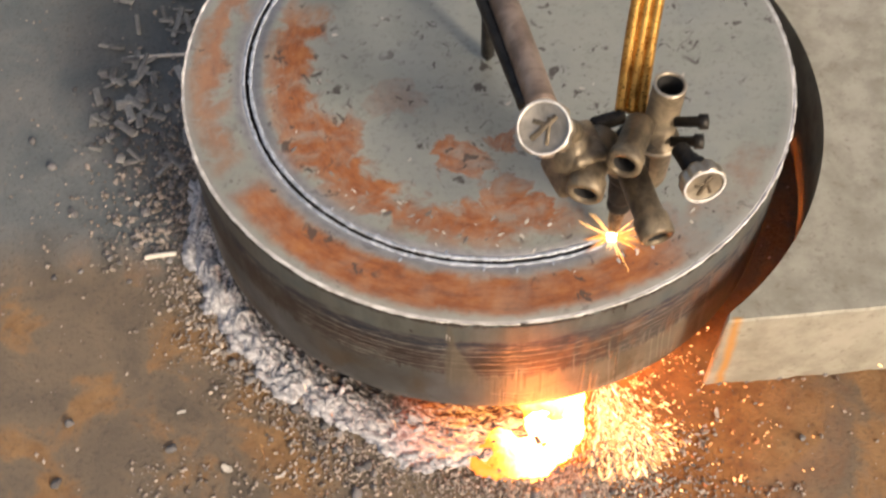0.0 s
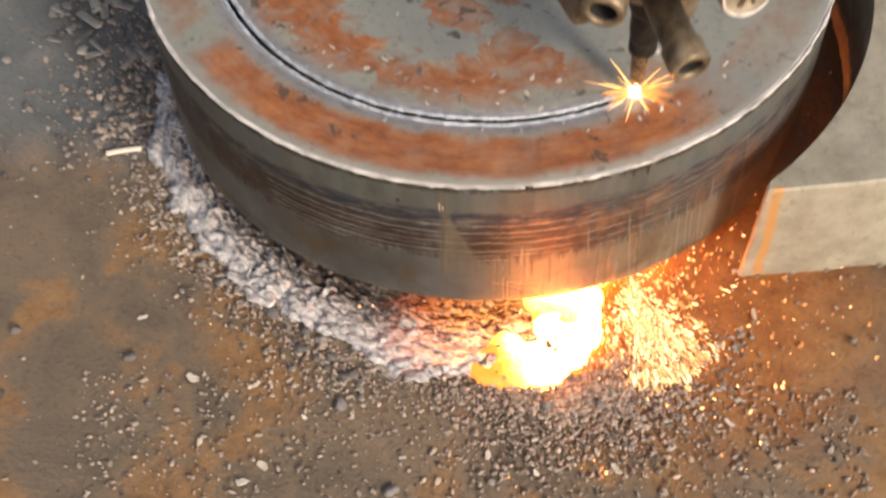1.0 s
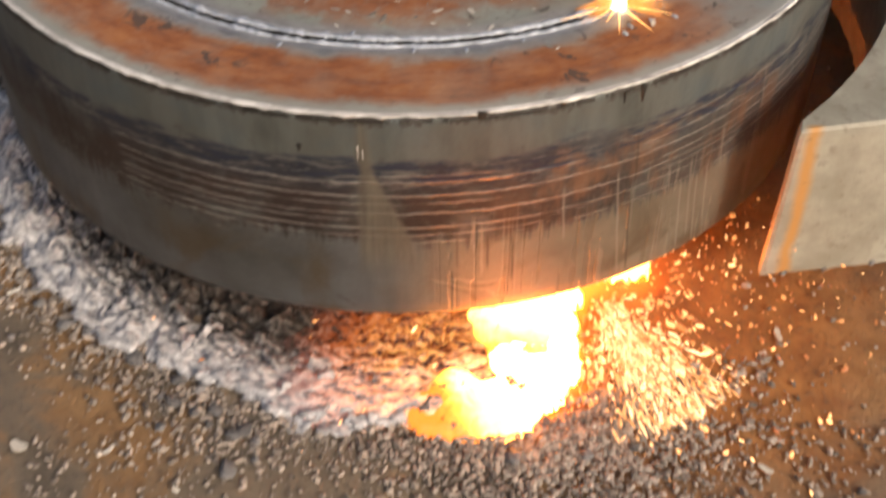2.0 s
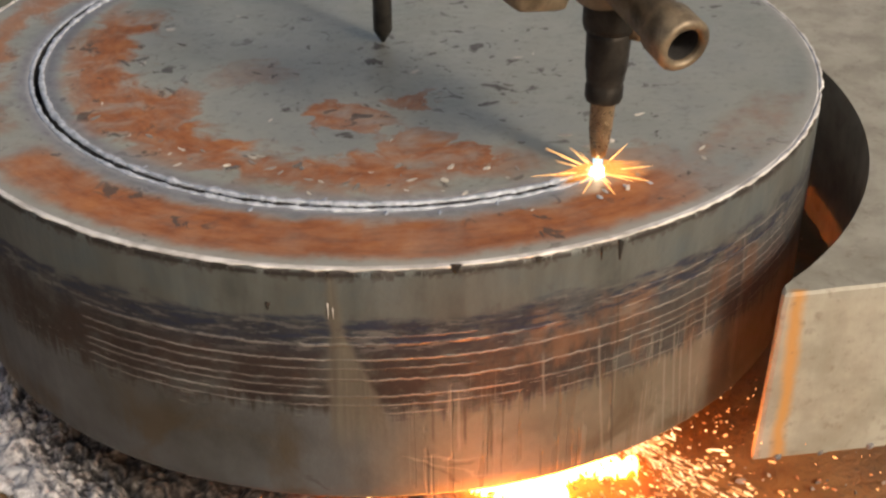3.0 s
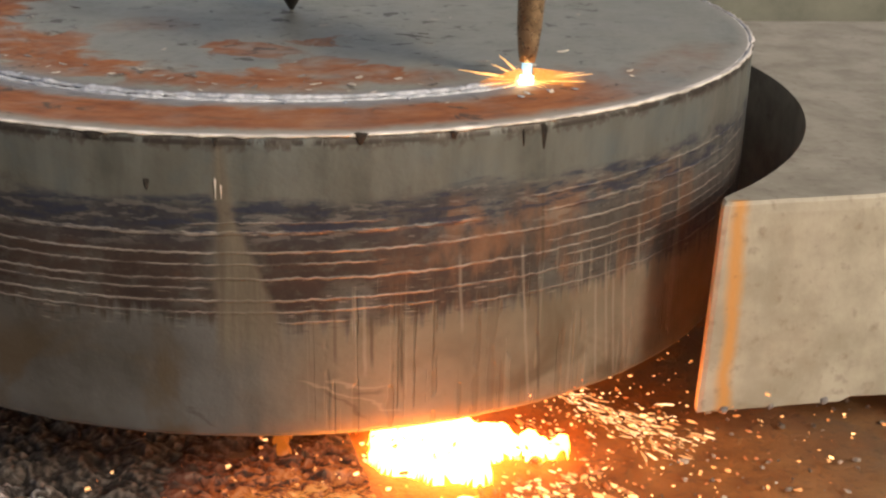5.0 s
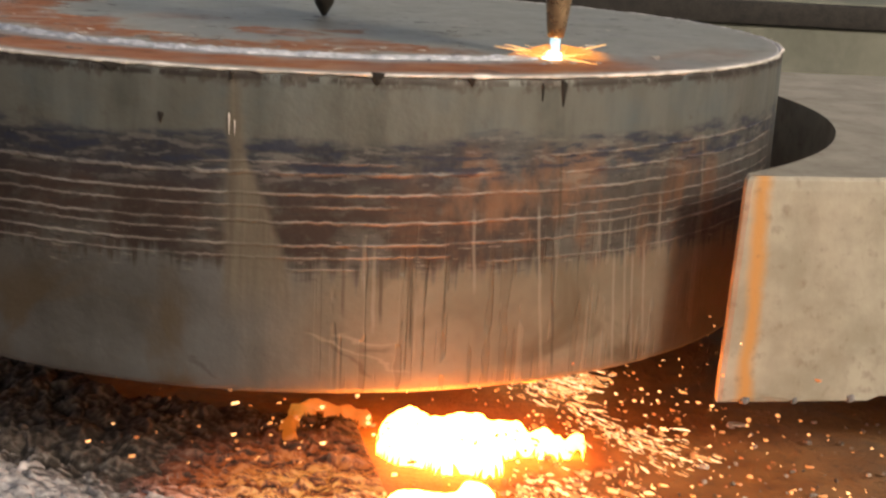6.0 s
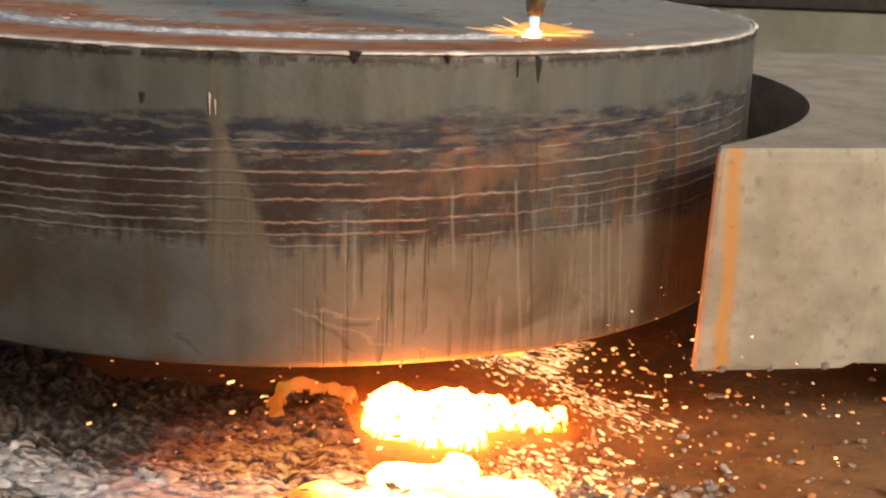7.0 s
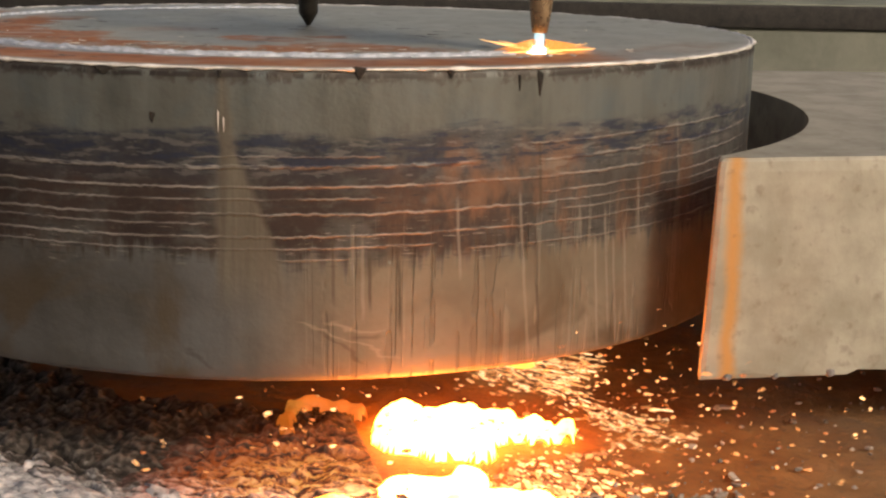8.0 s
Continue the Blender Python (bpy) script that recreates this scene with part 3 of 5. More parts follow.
def sweep(name, points, radius, mat, seg=12):
    """A round bar along a smooth line through points."""
    pts = [Vector(p) for p in points]
    line = []
    for k in range(len(pts) - 1):
        p0, p1, p2, p3 = pts[max(k - 1, 0)], pts[k], pts[k + 1], pts[min(k + 2, len(pts) - 1)]
        for s in range(8):
            t = s / 8
            line.append(0.5 * ((2 * p1) + (p2 - p0) * t + (2 * p0 - 5 * p1 + 4 * p2 - p3) * t * t + (3 * p1 - p0 - 3 * p2 + p3) * t ** 3))
    line.append(pts[-1])
    verts, faces = [], []
    for k, p in enumerate(line):
        d = (line[min(k + 1, len(line) - 1)] - line[max(k - 1, 0)]).normalized()
        u = d.orthogonal().normalized() if k == 0 else (u - d * u.dot(d)).normalized()
        v = d.cross(u)
        verts += [p + radius * (math.cos(2 * math.pi * j / seg) * u + math.sin(2 * math.pi * j / seg) * v) for j in range(seg)]
    for k in range(len(line) - 1):
        for j in range(seg):
            a, b = k * seg + j, k * seg + (j + 1) % seg
            faces.append((a, b, b + seg, a + seg))
    faces += [tuple(range(seg))[::-1], tuple(range(len(verts) - seg, len(verts)))]
    return mesh_of(name, verts, faces, mat)


def rock(rng, flat=0.7, rough=0.35, sub=1):
    """Verts and faces of a rough pebble of radius about 1."""
    bm = bmesh.new()
    bmesh.ops.create_icosphere(bm, subdivisions=sub, radius=1.0)
    for v in bm.verts:
        v.co *= 1 + rng.uniform(-rough, rough)
        v.co.z *= flat
    verts, faces = [v.co.copy() for v in bm.verts], [tuple(v.index for v in f.verts) for f in bm.faces]
    bm.free()
    return verts, faces


def scatter(name, shapes, places, mat, smooth=False):
    """Joins many small copies of shapes into one mesh. places: (shape index, x, y, z, size, spin, stretch)."""
    verts, faces = [], []
    arrays = [(np.array([tuple(v) for v in vs]), fs) for vs, fs in shapes]
    count = 0
    for k, x, y, z, size, spin, stretch in places:
        vs, fs = arrays[k]
        c, s = math.cos(spin), math.sin(spin)
        q = vs * np.array([size * stretch, size, size])
        q = np.stack([q[:, 0] * c - q[:, 1] * s + x, q[:, 0] * s + q[:, 1] * c + y, q[:, 2] + z], 1)
        verts.append(q)
        faces += [tuple(i + count for i in f) for f in fs]
        count += len(vs)
    return mesh_of(name, np.concatenate(verts).tolist(), faces, mat, smooth=smooth)


def fbm(x, y, z, scale, octaves=4):
    return noise.fractal(Vector((x, y, z)) * scale, 0.9, 2.1, octaves)


# ---------------------------------------------------------------- ground
def build_ground():
    """One sheet to the horizon, fine and slightly uneven where the camera looks."""
    line = sorted(set([-400, -60, -12, -4, -2, -1.3, 1.3, 2, 4, 12, 60, 400] + [round(-0.9 + 0.03 * k, 3) for k in range(61)]))
    verts = [(x, y, 0.0015 * fbm(x, y, 0, 6) - 0.0012 if abs(x) < 1 and abs(y) < 1 else -0.001) for y in line for x in line]
    n = len(line)
    faces = [(j * n + i, j * n + i + 1, (j + 1) * n + i + 1, (j + 1) * n + i) for j in range(n - 1) for i in range(n - 1)]
    tagged(new("ground", mesh_of("ground", verts, faces, M_GROUND)), "brown rusty steel-littered workshop floor", "ground", kind="structure")


build_ground()


# ---------------------------------------------------------------- the disc
def build_disc():
    disc = tagged(new("steel_disc"), "thick round steel plate, rust-stained, being flame-cut along a ring", "steel disc")
    seg = 720
    inner = [0.0, 0.02, 0.05, 0.09, 0.13, 0.17, 0.20, 0.22, KERF - HALF_KERF]
    outer = [KERF + HALF_KERF, 0.245, 0.26, 0.275, 0.288, R - 0.0035]
    rng = random.Random(4)
    verts, faces, slots = [], [], []

    def ring(r, z, wobble=0.0):
        start = len(verts)
        for k in range(seg):
            a = 2 * math.pi * k / seg
            w = wobble * fbm(math.cos(a) * 9, math.sin(a) * 9, r * 3, 6, 4)
            verts.append(((r + w) * math.cos(a), (r + w) * math.sin(a), z - abs(w) * 0.6))
        return start

    def band(a, b, slot, keep=lambda k: True):
        for k in range(seg):
            if keep(k):
                j = (k + 1) % seg
                faces.append((a + k, b + k, b + j, a + j))
                slots.append(slot)

    cut = lambda k: KERF_FROM <= (k + 0.5) * 360 / seg <= KERF_TO
    rings = [ring(r, TOP, 0.0003 if r in (inner[-1], outer[0]) else 0.0) for r in inner + outer]
    for k, (a, b) in enumerate(zip(rings, rings[1:])):
        if k == len(inner) - 1:
            band(a, b, 0, lambda q: not cut(q))
        else:
            band(a, b, 0)
    lip_in, lip_out = rings[len(inner) - 1], rings[len(inner)]
    deep_in, deep_out = ring(KERF - HALF_KERF, TOP - 0.11), ring(KERF + HALF_KERF, TOP - 0.11)
    # slot walls and floor are near-black, its deep shade put into the colour
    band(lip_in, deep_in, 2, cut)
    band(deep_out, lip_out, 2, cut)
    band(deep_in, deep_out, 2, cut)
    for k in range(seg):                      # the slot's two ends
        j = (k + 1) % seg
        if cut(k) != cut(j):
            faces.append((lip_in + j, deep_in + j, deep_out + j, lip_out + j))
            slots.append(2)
    low = rings[-1]
    for r, z, slot, wobble in [(R - 0.0012, TOP - 0.0008, 3, 0.0006), (R, TOP - 0.0032, 1, 0.0005)] + [(R, TOP - 0.006 - (TOP - BOTTOM - 0.010) * q / 16, 1, 0.00025) for q in range(17)] + [(R - 0.0015, BOTTOM + 0.001, 1, 0.0004), (R - 0.005, BOTTOM, 1, 0.0), (0.12, BOTTOM, 1, 0.0), (0.0, BOTTOM, 1, 0.0)]:
        nxt = ring(r, z, wobble)
        band(low, nxt, slot)
        low = nxt
    part("body", mesh_of("disc_body", verts, faces, [M_TOP, M_SIDE, M_RECESS, M_EDGE], slots), disc)

    def bead(name, radius, size, a0, a1, z, mat, rough, label):
        vs, fs = [], []
        count = int((a1 - a0) * 2.5)
        for k in range(count + 1):
            a = radians(a0 + (a1 - a0) * k / count)
            c, s = math.cos(a), math.sin(a)
            g = max(0.15, 1 + rough * fbm(c * 40, s * 40, radius * 10, 0.8, 4))
            off = 0.5 * rough * size * fbm(c * 30, s * 30, 5, 1.5, 3)
            for q in range(8):
                b = 2 * math.pi * q / 8
                rr = radius + off + size * g * math.cos(b)
                vs.append((rr * c, rr * s, z + size * g * 0.7 * math.sin(b)))
        for k in range(count):
            for q in range(8):
                a, b = k * 8 + q, k * 8 + (q + 1) % 8
                fs.append((a, a + 8, b + 8, b))
        part(name, mesh_of(name, vs, fs, mat), disc, label)

    bead("rim_burr", R - 0.0009, 0.0012, 0, 360, TOP - 0.0004, M_EDGE, 0.85, "bright ragged burr along the rim")
    bead("cut_lip", KERF - HALF_KERF - 0.0016, 0.0019, KERF_FROM, KERF_TO - 1, TOP + 0.0004, M_BEAD, 0.75, "ash-white lip of the cut")
    bead("cut_lip", KERF + HALF_KERF + 0.0014, 0.0015, KERF_FROM, KERF_TO - 1, TOP + 0.0003, M_BEAD, 0.8, "ash-white lip of the cut")
    # small frozen splashes beside the slot
    shapes = [rock(rng, 0.5, 0.3) for _ in range(4)]
    for turn, r in ((270.5, 0.243), (277.3, 0.2455), (253, 0.246), (246, 0.2305), (233, 0.229), (262, 0.229), (285, 0.2425), (299, 0.2560), (302, 0.2580), (297.5, 0.2600), (305, 0.2620)):
        a = radians(turn)
        ob = part("splash", mesh_of("splash", [v * 0.0019 for v in shapes[rng.randrange(4)][0]], shapes[0][1], M_BEAD), disc)
        ob.matrix_basis = Matrix.LocRotScale((r * math.cos(a), r * math.sin(a), TOP + 0.0006), Euler((0, 0, a + 1.5)), (0.5 + rng.random() * 0.4, 1.5, 0.4))
    # the blob of weld at the top of the scar, and two drips under the rim
    for turn, z, sx, sz, mat in ((264.7, 0.2195, 0.0013, 0.0018, M_IRON), (264.5, 0.1975, 0.0005, 0.0050, M_EDGE), (265.0, 0.1960, 0.0004, 0.0035, M_EDGE), (294.7, 0.2140, 0.0024, 0.0062, M_IRON), (292.5, 0.2150, 0.0009, 0.0042, M_IRON), (277.1, 0.2205, 0.0036, 0.0028, M_IRON), (258.5, 0.1985, 0.0018, 0.0026, M_IRON), (254.0, 0.2200, 0.0060, 0.0022, M_IRON), (285.6, 0.2200, 0.0022, 0.0022, M_IRON)):
        a = radians(turn)
        outline = [(-1.0, 1.0), (-0.5, 1.15), (0.3, 1.05), (1.0, 0.9), (0.75, 0.2), (0.35, -0.5), (0.1, -1.1), (-0.25, -0.9), (-0.6, -0.1)]
        vs = [(0.0, x * rng.uniform(0.8, 1.1), y) for x, y in outline] + [(1.0, x * 0.7, y * 0.8) for x, y in outline]
        k = len(outline)
        fs = [tuple(range(k, 2 * k))] + [(q, (q + 1) % k, k + (q + 1) % k, k + q) for q in range(k)]
        ob = part("drip", mesh_of("drip", vs, fs, mat), disc)
        ob.matrix_basis = Matrix.LocRotScale(((R - 0.0003) * math.cos(a), (R - 0.0003) * math.sin(a), z), Euler((0, 0, a)), (0.0010, sx, sz))


build_disc()


def build_supports():
    block = tagged(new("support_block", bar_box("support_block", 0.07, 0.05, BOTTOM, M_IRON, 0.003)), "dark iron support block under the disc", "support block", "supports under the disc")
    block.matrix_basis = pose(-0.16, 0.13, BOTTOM / 2, 0, 0, 40)
    copy_thing(block, pose(0.17, 0.13, BOTTOM / 2, 0, 0, -35))
    copy_thing(block, pose(-0.06, 0.02, BOTTOM / 2, 0, 0, 80))


build_supports()


# ---------------------------------------------------------------- things beside and behind the disc
def build_block():
    """What is left of the plate the disc was cut from: a ragged lower edge, and an unseen round inner edge close to the
    disc, added to shade the gap.
    """
    thing = tagged(new("plate_remnant"), "pale steel plate remnant with an orange stripe beside the disc", "plate remnant")
    low, high, gap = 0.058, 0.176, 0.337
    # unseen curve, added to keep sky light off the disc's right flank
    inner = [(gap * math.cos(radians(q)), gap * math.sin(radians(q))) for q in range(40, -48, -1)]
    end = [(0.2220, -0.2540), (0.2208, -0.2590), (0.2214, -0.2609), (0.2240, -0.2616)]
    front = [(0.2240 + 0.0065 * k, -0.2616 + 0.0009 * k) for k in range(1, 70)]
    outline = inner + end + front + [(0.70, -0.15), (0.70, 0.22)]
    n, levels = len(outline), [0.0, 0.02, 0.06, 0.2, 0.4, 0.6, 0.8, 0.94, 0.985, 1.0]
    verts, faces = [], []
    for v in levels:
        for k, (x, y) in enumerate(outline):
            z = low + (high - low) * v
            if v < 0.05:
                z += (0.0030 if v == 0 else 0.0012) * fbm(x * 3, y * 3, 0, 36, 4)
            inset = 0.0022 if v == 1.0 else 0.0005 if v > 0.97 else 0.0
            wave = 0.0008 * fbm(x, y, z, 26, 3)
            near = len(inner) - 6 < k < len(outline) - 2
            verts.append((x + near * inset - 0.003 * (1 - v) * (x < 0.26 and near), y + near * (inset + wave), z))
    for j in range(len(levels) - 1):
        for i in range(n):
            k = (i + 1) % n
            faces.append((j * n + i, (j + 1) * n + i, (j + 1) * n + k, j * n + k))
    faces += [tuple(range(n)), tuple(range((len(levels) - 1) * n, len(levels) * n))[::-1]]
    part("body", mesh_of("remnant_body", verts, [f[::-1] for f in faces], M_BLOCK, smooth=False), thing)
    rng = random.Random(31)
    for k in range(9):
        vs, fs = rock(rng, 1.0, 0.3)
        ob = part("slag_drop", mesh_of("slag_drop", [v * 0.0030 for v in vs], fs, M_LUMP), thing, "frozen slag drop on the cut edge")
        ob.matrix_basis = pose(0.233 + 0.032 * k + rng.uniform(-0.008, 0.008), -0.2590 + 0.0044 * k, low - 0.0005)
    foot = tagged(new("support_block", bar_box("support_foot", 0.05, 0.05, 0.058, M_IRON, 0.003)), "dark iron support block under the remnant", "support block", "supports under the remnant")
    foot.matrix_basis = pose(0.56, -0.12, 0.029, 0, 0, 14)
    copy_thing(foot, pose(0.42, -0.17, 0.029, 0, 0, 14))
    copy_thing(foot, pose(0.45, 0.12, 0.029, 0, 0, 30))


build_block()


def build_back_plate():
    plate = tagged(new("steel_plate"), "grey-green thick steel plate lying behind the disc", "steel plate")
    part("body", bar_box("plate_body", 2.6, 0.9, 0.2, M_PLATE, 0.004, 3), plate, "", pose(0, 0.004, 0.1))
    # added strip: shadow of the gap behind the disc, drawn as near-black
    part("gap_shade", bar_box("plate_gap_shade", 2.6, 0.9, 0.0235, M_RECESS, 0.002, 2), plate, "near-black strip painted for the shadowed gap", pose(0, 0, 0.2118))
    part("top_skin", bar_box("plate_skin", 2.59, 0.885, 0.004, M_PLATE, 0.0015, 1), plate, "", pose(0, 0.008, 0.2240))
    plate.matrix_basis = pose(0.55, 0.86, 0, 0, 0, -4)


build_back_plate()


# ---------------------------------------------------------------- slag
def slag_plate(rng, long, wide, mat=M_ASH):
    """A thin, curled and ragged plate of slag skin."""
    nx, ny, verts, faces = 8, 6, [], []
    curl, off = rng.uniform(0.15, 0.5), rng.uniform(0, 50)
    for layer in (0, 1):
        for j in range(ny + 1):
            for i in range(nx + 1):
                u, v = 2 * i / nx - 1, 2 * j / ny - 1
                k = math.sqrt(max(abs(u), abs(v)) ** 2 / max(1e-6, u * u + v * v)) if (u or v) else 1.0
                edge = 1 + 0.5 * fbm(u * k, v * k, off, 1.6, 3)
                x, y = u * k * long * edge, v * k * wide * edge
                z = -curl * wide * v * v + 0.22 * wide * fbm(u, v, off + 3, 1.8, 3)
                verts.append((x, y, z - layer * 0.0012))
    n = (nx + 1) * (ny + 1)
    for j in range(ny):
        for i in range(nx):
            a = j * (nx + 1) + i
            faces += [(a, a + 1, a + nx + 2, a + nx + 1), (n + a, n + a + nx + 1, n + a + nx + 2, n + a + 1)]
    rim = list(range(nx + 1)) + [j * (nx + 1) + nx for j in range(1, ny + 1)] + [ny * (nx + 1) + i for i in range(nx - 1, -1, -1)] + [j * (nx + 1) for j in range(ny - 1, 0, -1)]
    for a, b in zip(rim, rim[1:] + rim[:1]):
        faces.append((a, n + a, n + b, b))
    return mesh_of("slag_plate", verts, faces, mat)


def slag_tongue(a0, a1, r0, r1, high, mat, seed, label):
    """A cooled tongue of slag that has crept out from under the disc."""
    na, nr = int(abs(a1 - a0) * 6), 100
    verts, faces = [], []
    for i in range(na + 1):
        u = i / na
        a = radians(a0 + (a1 - a0) * u)
        end = min(1.0, min(u, 1 - u) * abs(a1 - a0) / 5.0)
        out = r1 + 0.007 * fbm(math.cos(a) * 2, math.sin(a) * 2, seed, 6, 4) - 0.030 * (1 - math.sqrt(max(0.0, 1 - (1 - end) ** 2)))
        for j in range(nr + 1):
            v = j / nr
            r = r0 + (out - r0) * v
            x, y = r * math.cos(a), r * math.sin(a)
            fall = math.sqrt(max(0.0, 1 - max(0.0, (v - 0.86) / 0.14) ** 2)) * math.sqrt(max(0.0, 1 - (1 - end) ** 2))
            bend = 0.010 * fbm(x, y, seed + 9, 40, 3)
            ropes = 1 - abs(fbm((r + bend) * 2.4, a * R * 0.8 + bend, seed, 27, 4))
            lumps = fbm(x, y, seed + 4, 42, 4)
            lip = min(1.0, math.exp(-((v - 0.92) / 0.10) ** 2))
            z = high * fall * (0.36 + 0.30 * lip * (0.7 + fbm(x, y, seed + 6, 24, 2)) + 0.65 * (ropes - 0.62) * (1 - 0.5 * lip) + 0.36 * lumps * (1 - 0.6 * lip)) - 0.0012
            verts.append((x, y, max(z, -0.0012)))
    for i in range(na):
        for j in range(nr):
            a = i * (nr + 1) + j
            faces.append((a, a + nr + 1, a + nr + 2, a + 1))
    if a1 < a0:
        faces = [f[::-1] for f in faces]
    tongue = tagged(new("slag_tongue", mesh_of("slag_tongue", verts, [f[::-1] for f in faces], mat)), label, "slag", "slag round the disc")
    rng = random.Random(int(seed * 10))
    for _ in range(int(abs(a1 - a0) * 0.8)):
        turn = rng.uniform(a0 + 2, a1 - 2)
        a, r = radians(turn), r1 - abs(rng.gauss(0.010, 0.011))
        long, wide = rng.uniform(0.007, 0.016), rng.uniform(0.005, 0.010)
        if turn > 262:
            long, wide, r = long * 0.6, wide * 0.6, r1 - rng.uniform(0.002, 0.012)
        part("slag_plate", slag_plate(rng, long, wide), tongue, "ash-white curled slag plate", pose(r * math.cos(a), r * math.sin(a), high * rng.uniform(0.25, 0.55), rng.uniform(-22, 22), rng.uniform(-8, 22), turn + 90 + rng.uniform(-35, 35)))


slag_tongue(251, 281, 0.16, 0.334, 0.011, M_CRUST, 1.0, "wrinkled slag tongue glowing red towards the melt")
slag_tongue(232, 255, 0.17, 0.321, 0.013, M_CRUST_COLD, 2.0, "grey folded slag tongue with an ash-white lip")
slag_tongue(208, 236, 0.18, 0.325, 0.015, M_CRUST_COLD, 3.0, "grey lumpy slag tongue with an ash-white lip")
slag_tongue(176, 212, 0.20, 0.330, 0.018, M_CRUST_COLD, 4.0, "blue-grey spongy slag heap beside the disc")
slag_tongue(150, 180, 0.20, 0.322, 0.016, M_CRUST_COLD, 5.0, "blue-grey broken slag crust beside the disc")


def puddle(name, circles, high, mat, label, cell=0.0016, seed=0.0):
    """A liquid sheet over the union of some circles, with a rounded edge."""
    x0, x1 = min(c[0] - c[2] for c in circles) - 0.025, max(c[0] + c[2] for c in circles) + 0.025
    y0, y1 = min(c[1] - c[2] for c in circles) - 0.025, max(c[1] + c[2] for c in circles) + 0.025
    nx, ny = int((x1 - x0) / cell), int((y1 - y0) / cell)
    verts, index, faces = [], {}, []
    for j in range(ny + 1):
        for i in range(nx + 1):
            x, y = x0 + i * cell, y0 + j * cell
            f = sum(math.exp(-2.2 * (((x - a) ** 2 + (y - b) ** 2) / (c * c))) for a, b, c in circles) - 0.32 + 0.10 * fbm(x, y, seed, 60, 3)
            if f > -0.05:
                index[i, j] = len(verts)
                verts.append((x, y, high * min(1.0, max(0.0, f) * 2.5) ** 0.5 * (0.8 + 0.25 * fbm(x, y, seed + 3, 70, 3)) - 0.0015))
    for (i, j), a in index.items():
        quad = [index.get(q) for q in ((i, j), (i + 1, j), (i + 1, j + 1), (i, j + 1))]
        if None not in quad:
            faces.append(tuple(quad))
    return tagged(new(name, mesh_of(name, verts, faces, mat)), label, "molten slag")


front_melt = puddle("molten_slag", [(0.060, -0.276, 0.018), (0.090, -0.280, 0.022), (0.098, -0.264, 0.012), (0.074, -0.300, 0.030), (0.055, -0.320, 0.028), (0.028, -0.324, 0.026), (0.006, -0.322, 0.022), (0.024, -0.300, 0.020)], 0.011, M_POOL, "white-hot puddle of molten slag on the floor")
core_melt = puddle("molten_slag", [(0.062, -0.180, 0.023), (0.063, -0.204, 0.024), (0.092, -0.184, 0.024), (0.096, -0.208, 0.022), (0.120, -0.194, 0.020), (0.142, -0.201, 0.014), (0.158, -0.204, 0.008), (0.106, -0.228, 0.012), (0.082, -0.224, 0.012)], 0.016, M_CORE, "white-hot melt pooling under the cut", seed=5.0)


def build_skins():
    """Dark scraps of skin that float on the melt."""
    rng = random.Random(14)
    for pool, x, y, z, size in ((front_melt, 0.060, -0.303, 0.0095, 0.0050), (front_melt, 0.066, -0.307, 0.0090, 0.0032), (front_melt, 0.006, -0.318, 0.0080, 0.0060), (front_melt, 0.020, -0.333, 0.0075, 0.0050), (front_melt, 0.018, -0.306, 0.0080, 0.0042), (core_melt, 0.104, -0.231, 0.0070, 0.0045)):
        part("slag_skin", slag_plate(rng, size, size * 0.6, M_LUMP), pool, "dark scrap of skin floating on the melt", pose(x, y, z, 0, 0, rng.uniform(0, 180)))


build_skins()
melt_flow = puddle("melt_flow", [(0.048, -0.244, 0.020), (0.074, -0.242, 0.026), (0.094, -0.248, 0.020), (0.058, -0.268, 0.020), (0.078, -0.270, 0.020)], 0.010, M_CORE, "white-hot run of melt creeping out over the floor", seed=12.0)


def build_curtain():
    """The fringe of melt that hangs from the slot under the disc, and a glowing curl of slag that it left."""
    verts, faces, n = [], [], 90
    for k in range(n + 1):
        a = radians(268 + 34 * k / n)
        ends = math.sin(math.pi * k / n) ** 0.5
        drop = (0.015 + 0.004 * fbm(math.cos(a) * 9, math.sin(a) * 9, 1, 5, 4)) * ends
        for j in range(9):
            v = j / 8
            r = KERF + 0.004 * fbm(a * 30, v * 3, 2, 1.3, 3)
            verts.append((r * math.cos(a), r * math.sin(a), BOTTOM + 0.001 - max(0.002, drop) * v))
    for k in range(n):
        for j in range(8):
            c = k * 9 + j
            faces.append((c, c + 9, c + 10, c + 1))
    sheet = tagged(new("melt_fringe", mesh_of("melt_fringe", verts, faces, M_STREAM)), "orange fringe of melt hanging from the cut", "molten slag")
    solid = sheet.modifiers.new("thickness", "SOLIDIFY")
    solid.thickness = 0.0022
    puddle("slag_curl", [(0.036, -0.166, 0.008), (0.026, -0.162, 0.008), (0.016, -0.158, 0.008), (0.006, -0.158, 0.008), (-0.003, -0.163, 0.008), (-0.003, -0.172, 0.007), (-0.004, -0.181, 0.007), (-0.007, -0.190, 0.008), (-0.005, -0.200, 0.008)], 0.013, M_CURL, "orange-glowing curl of slag under the disc", seed=9.0)


build_curtain()


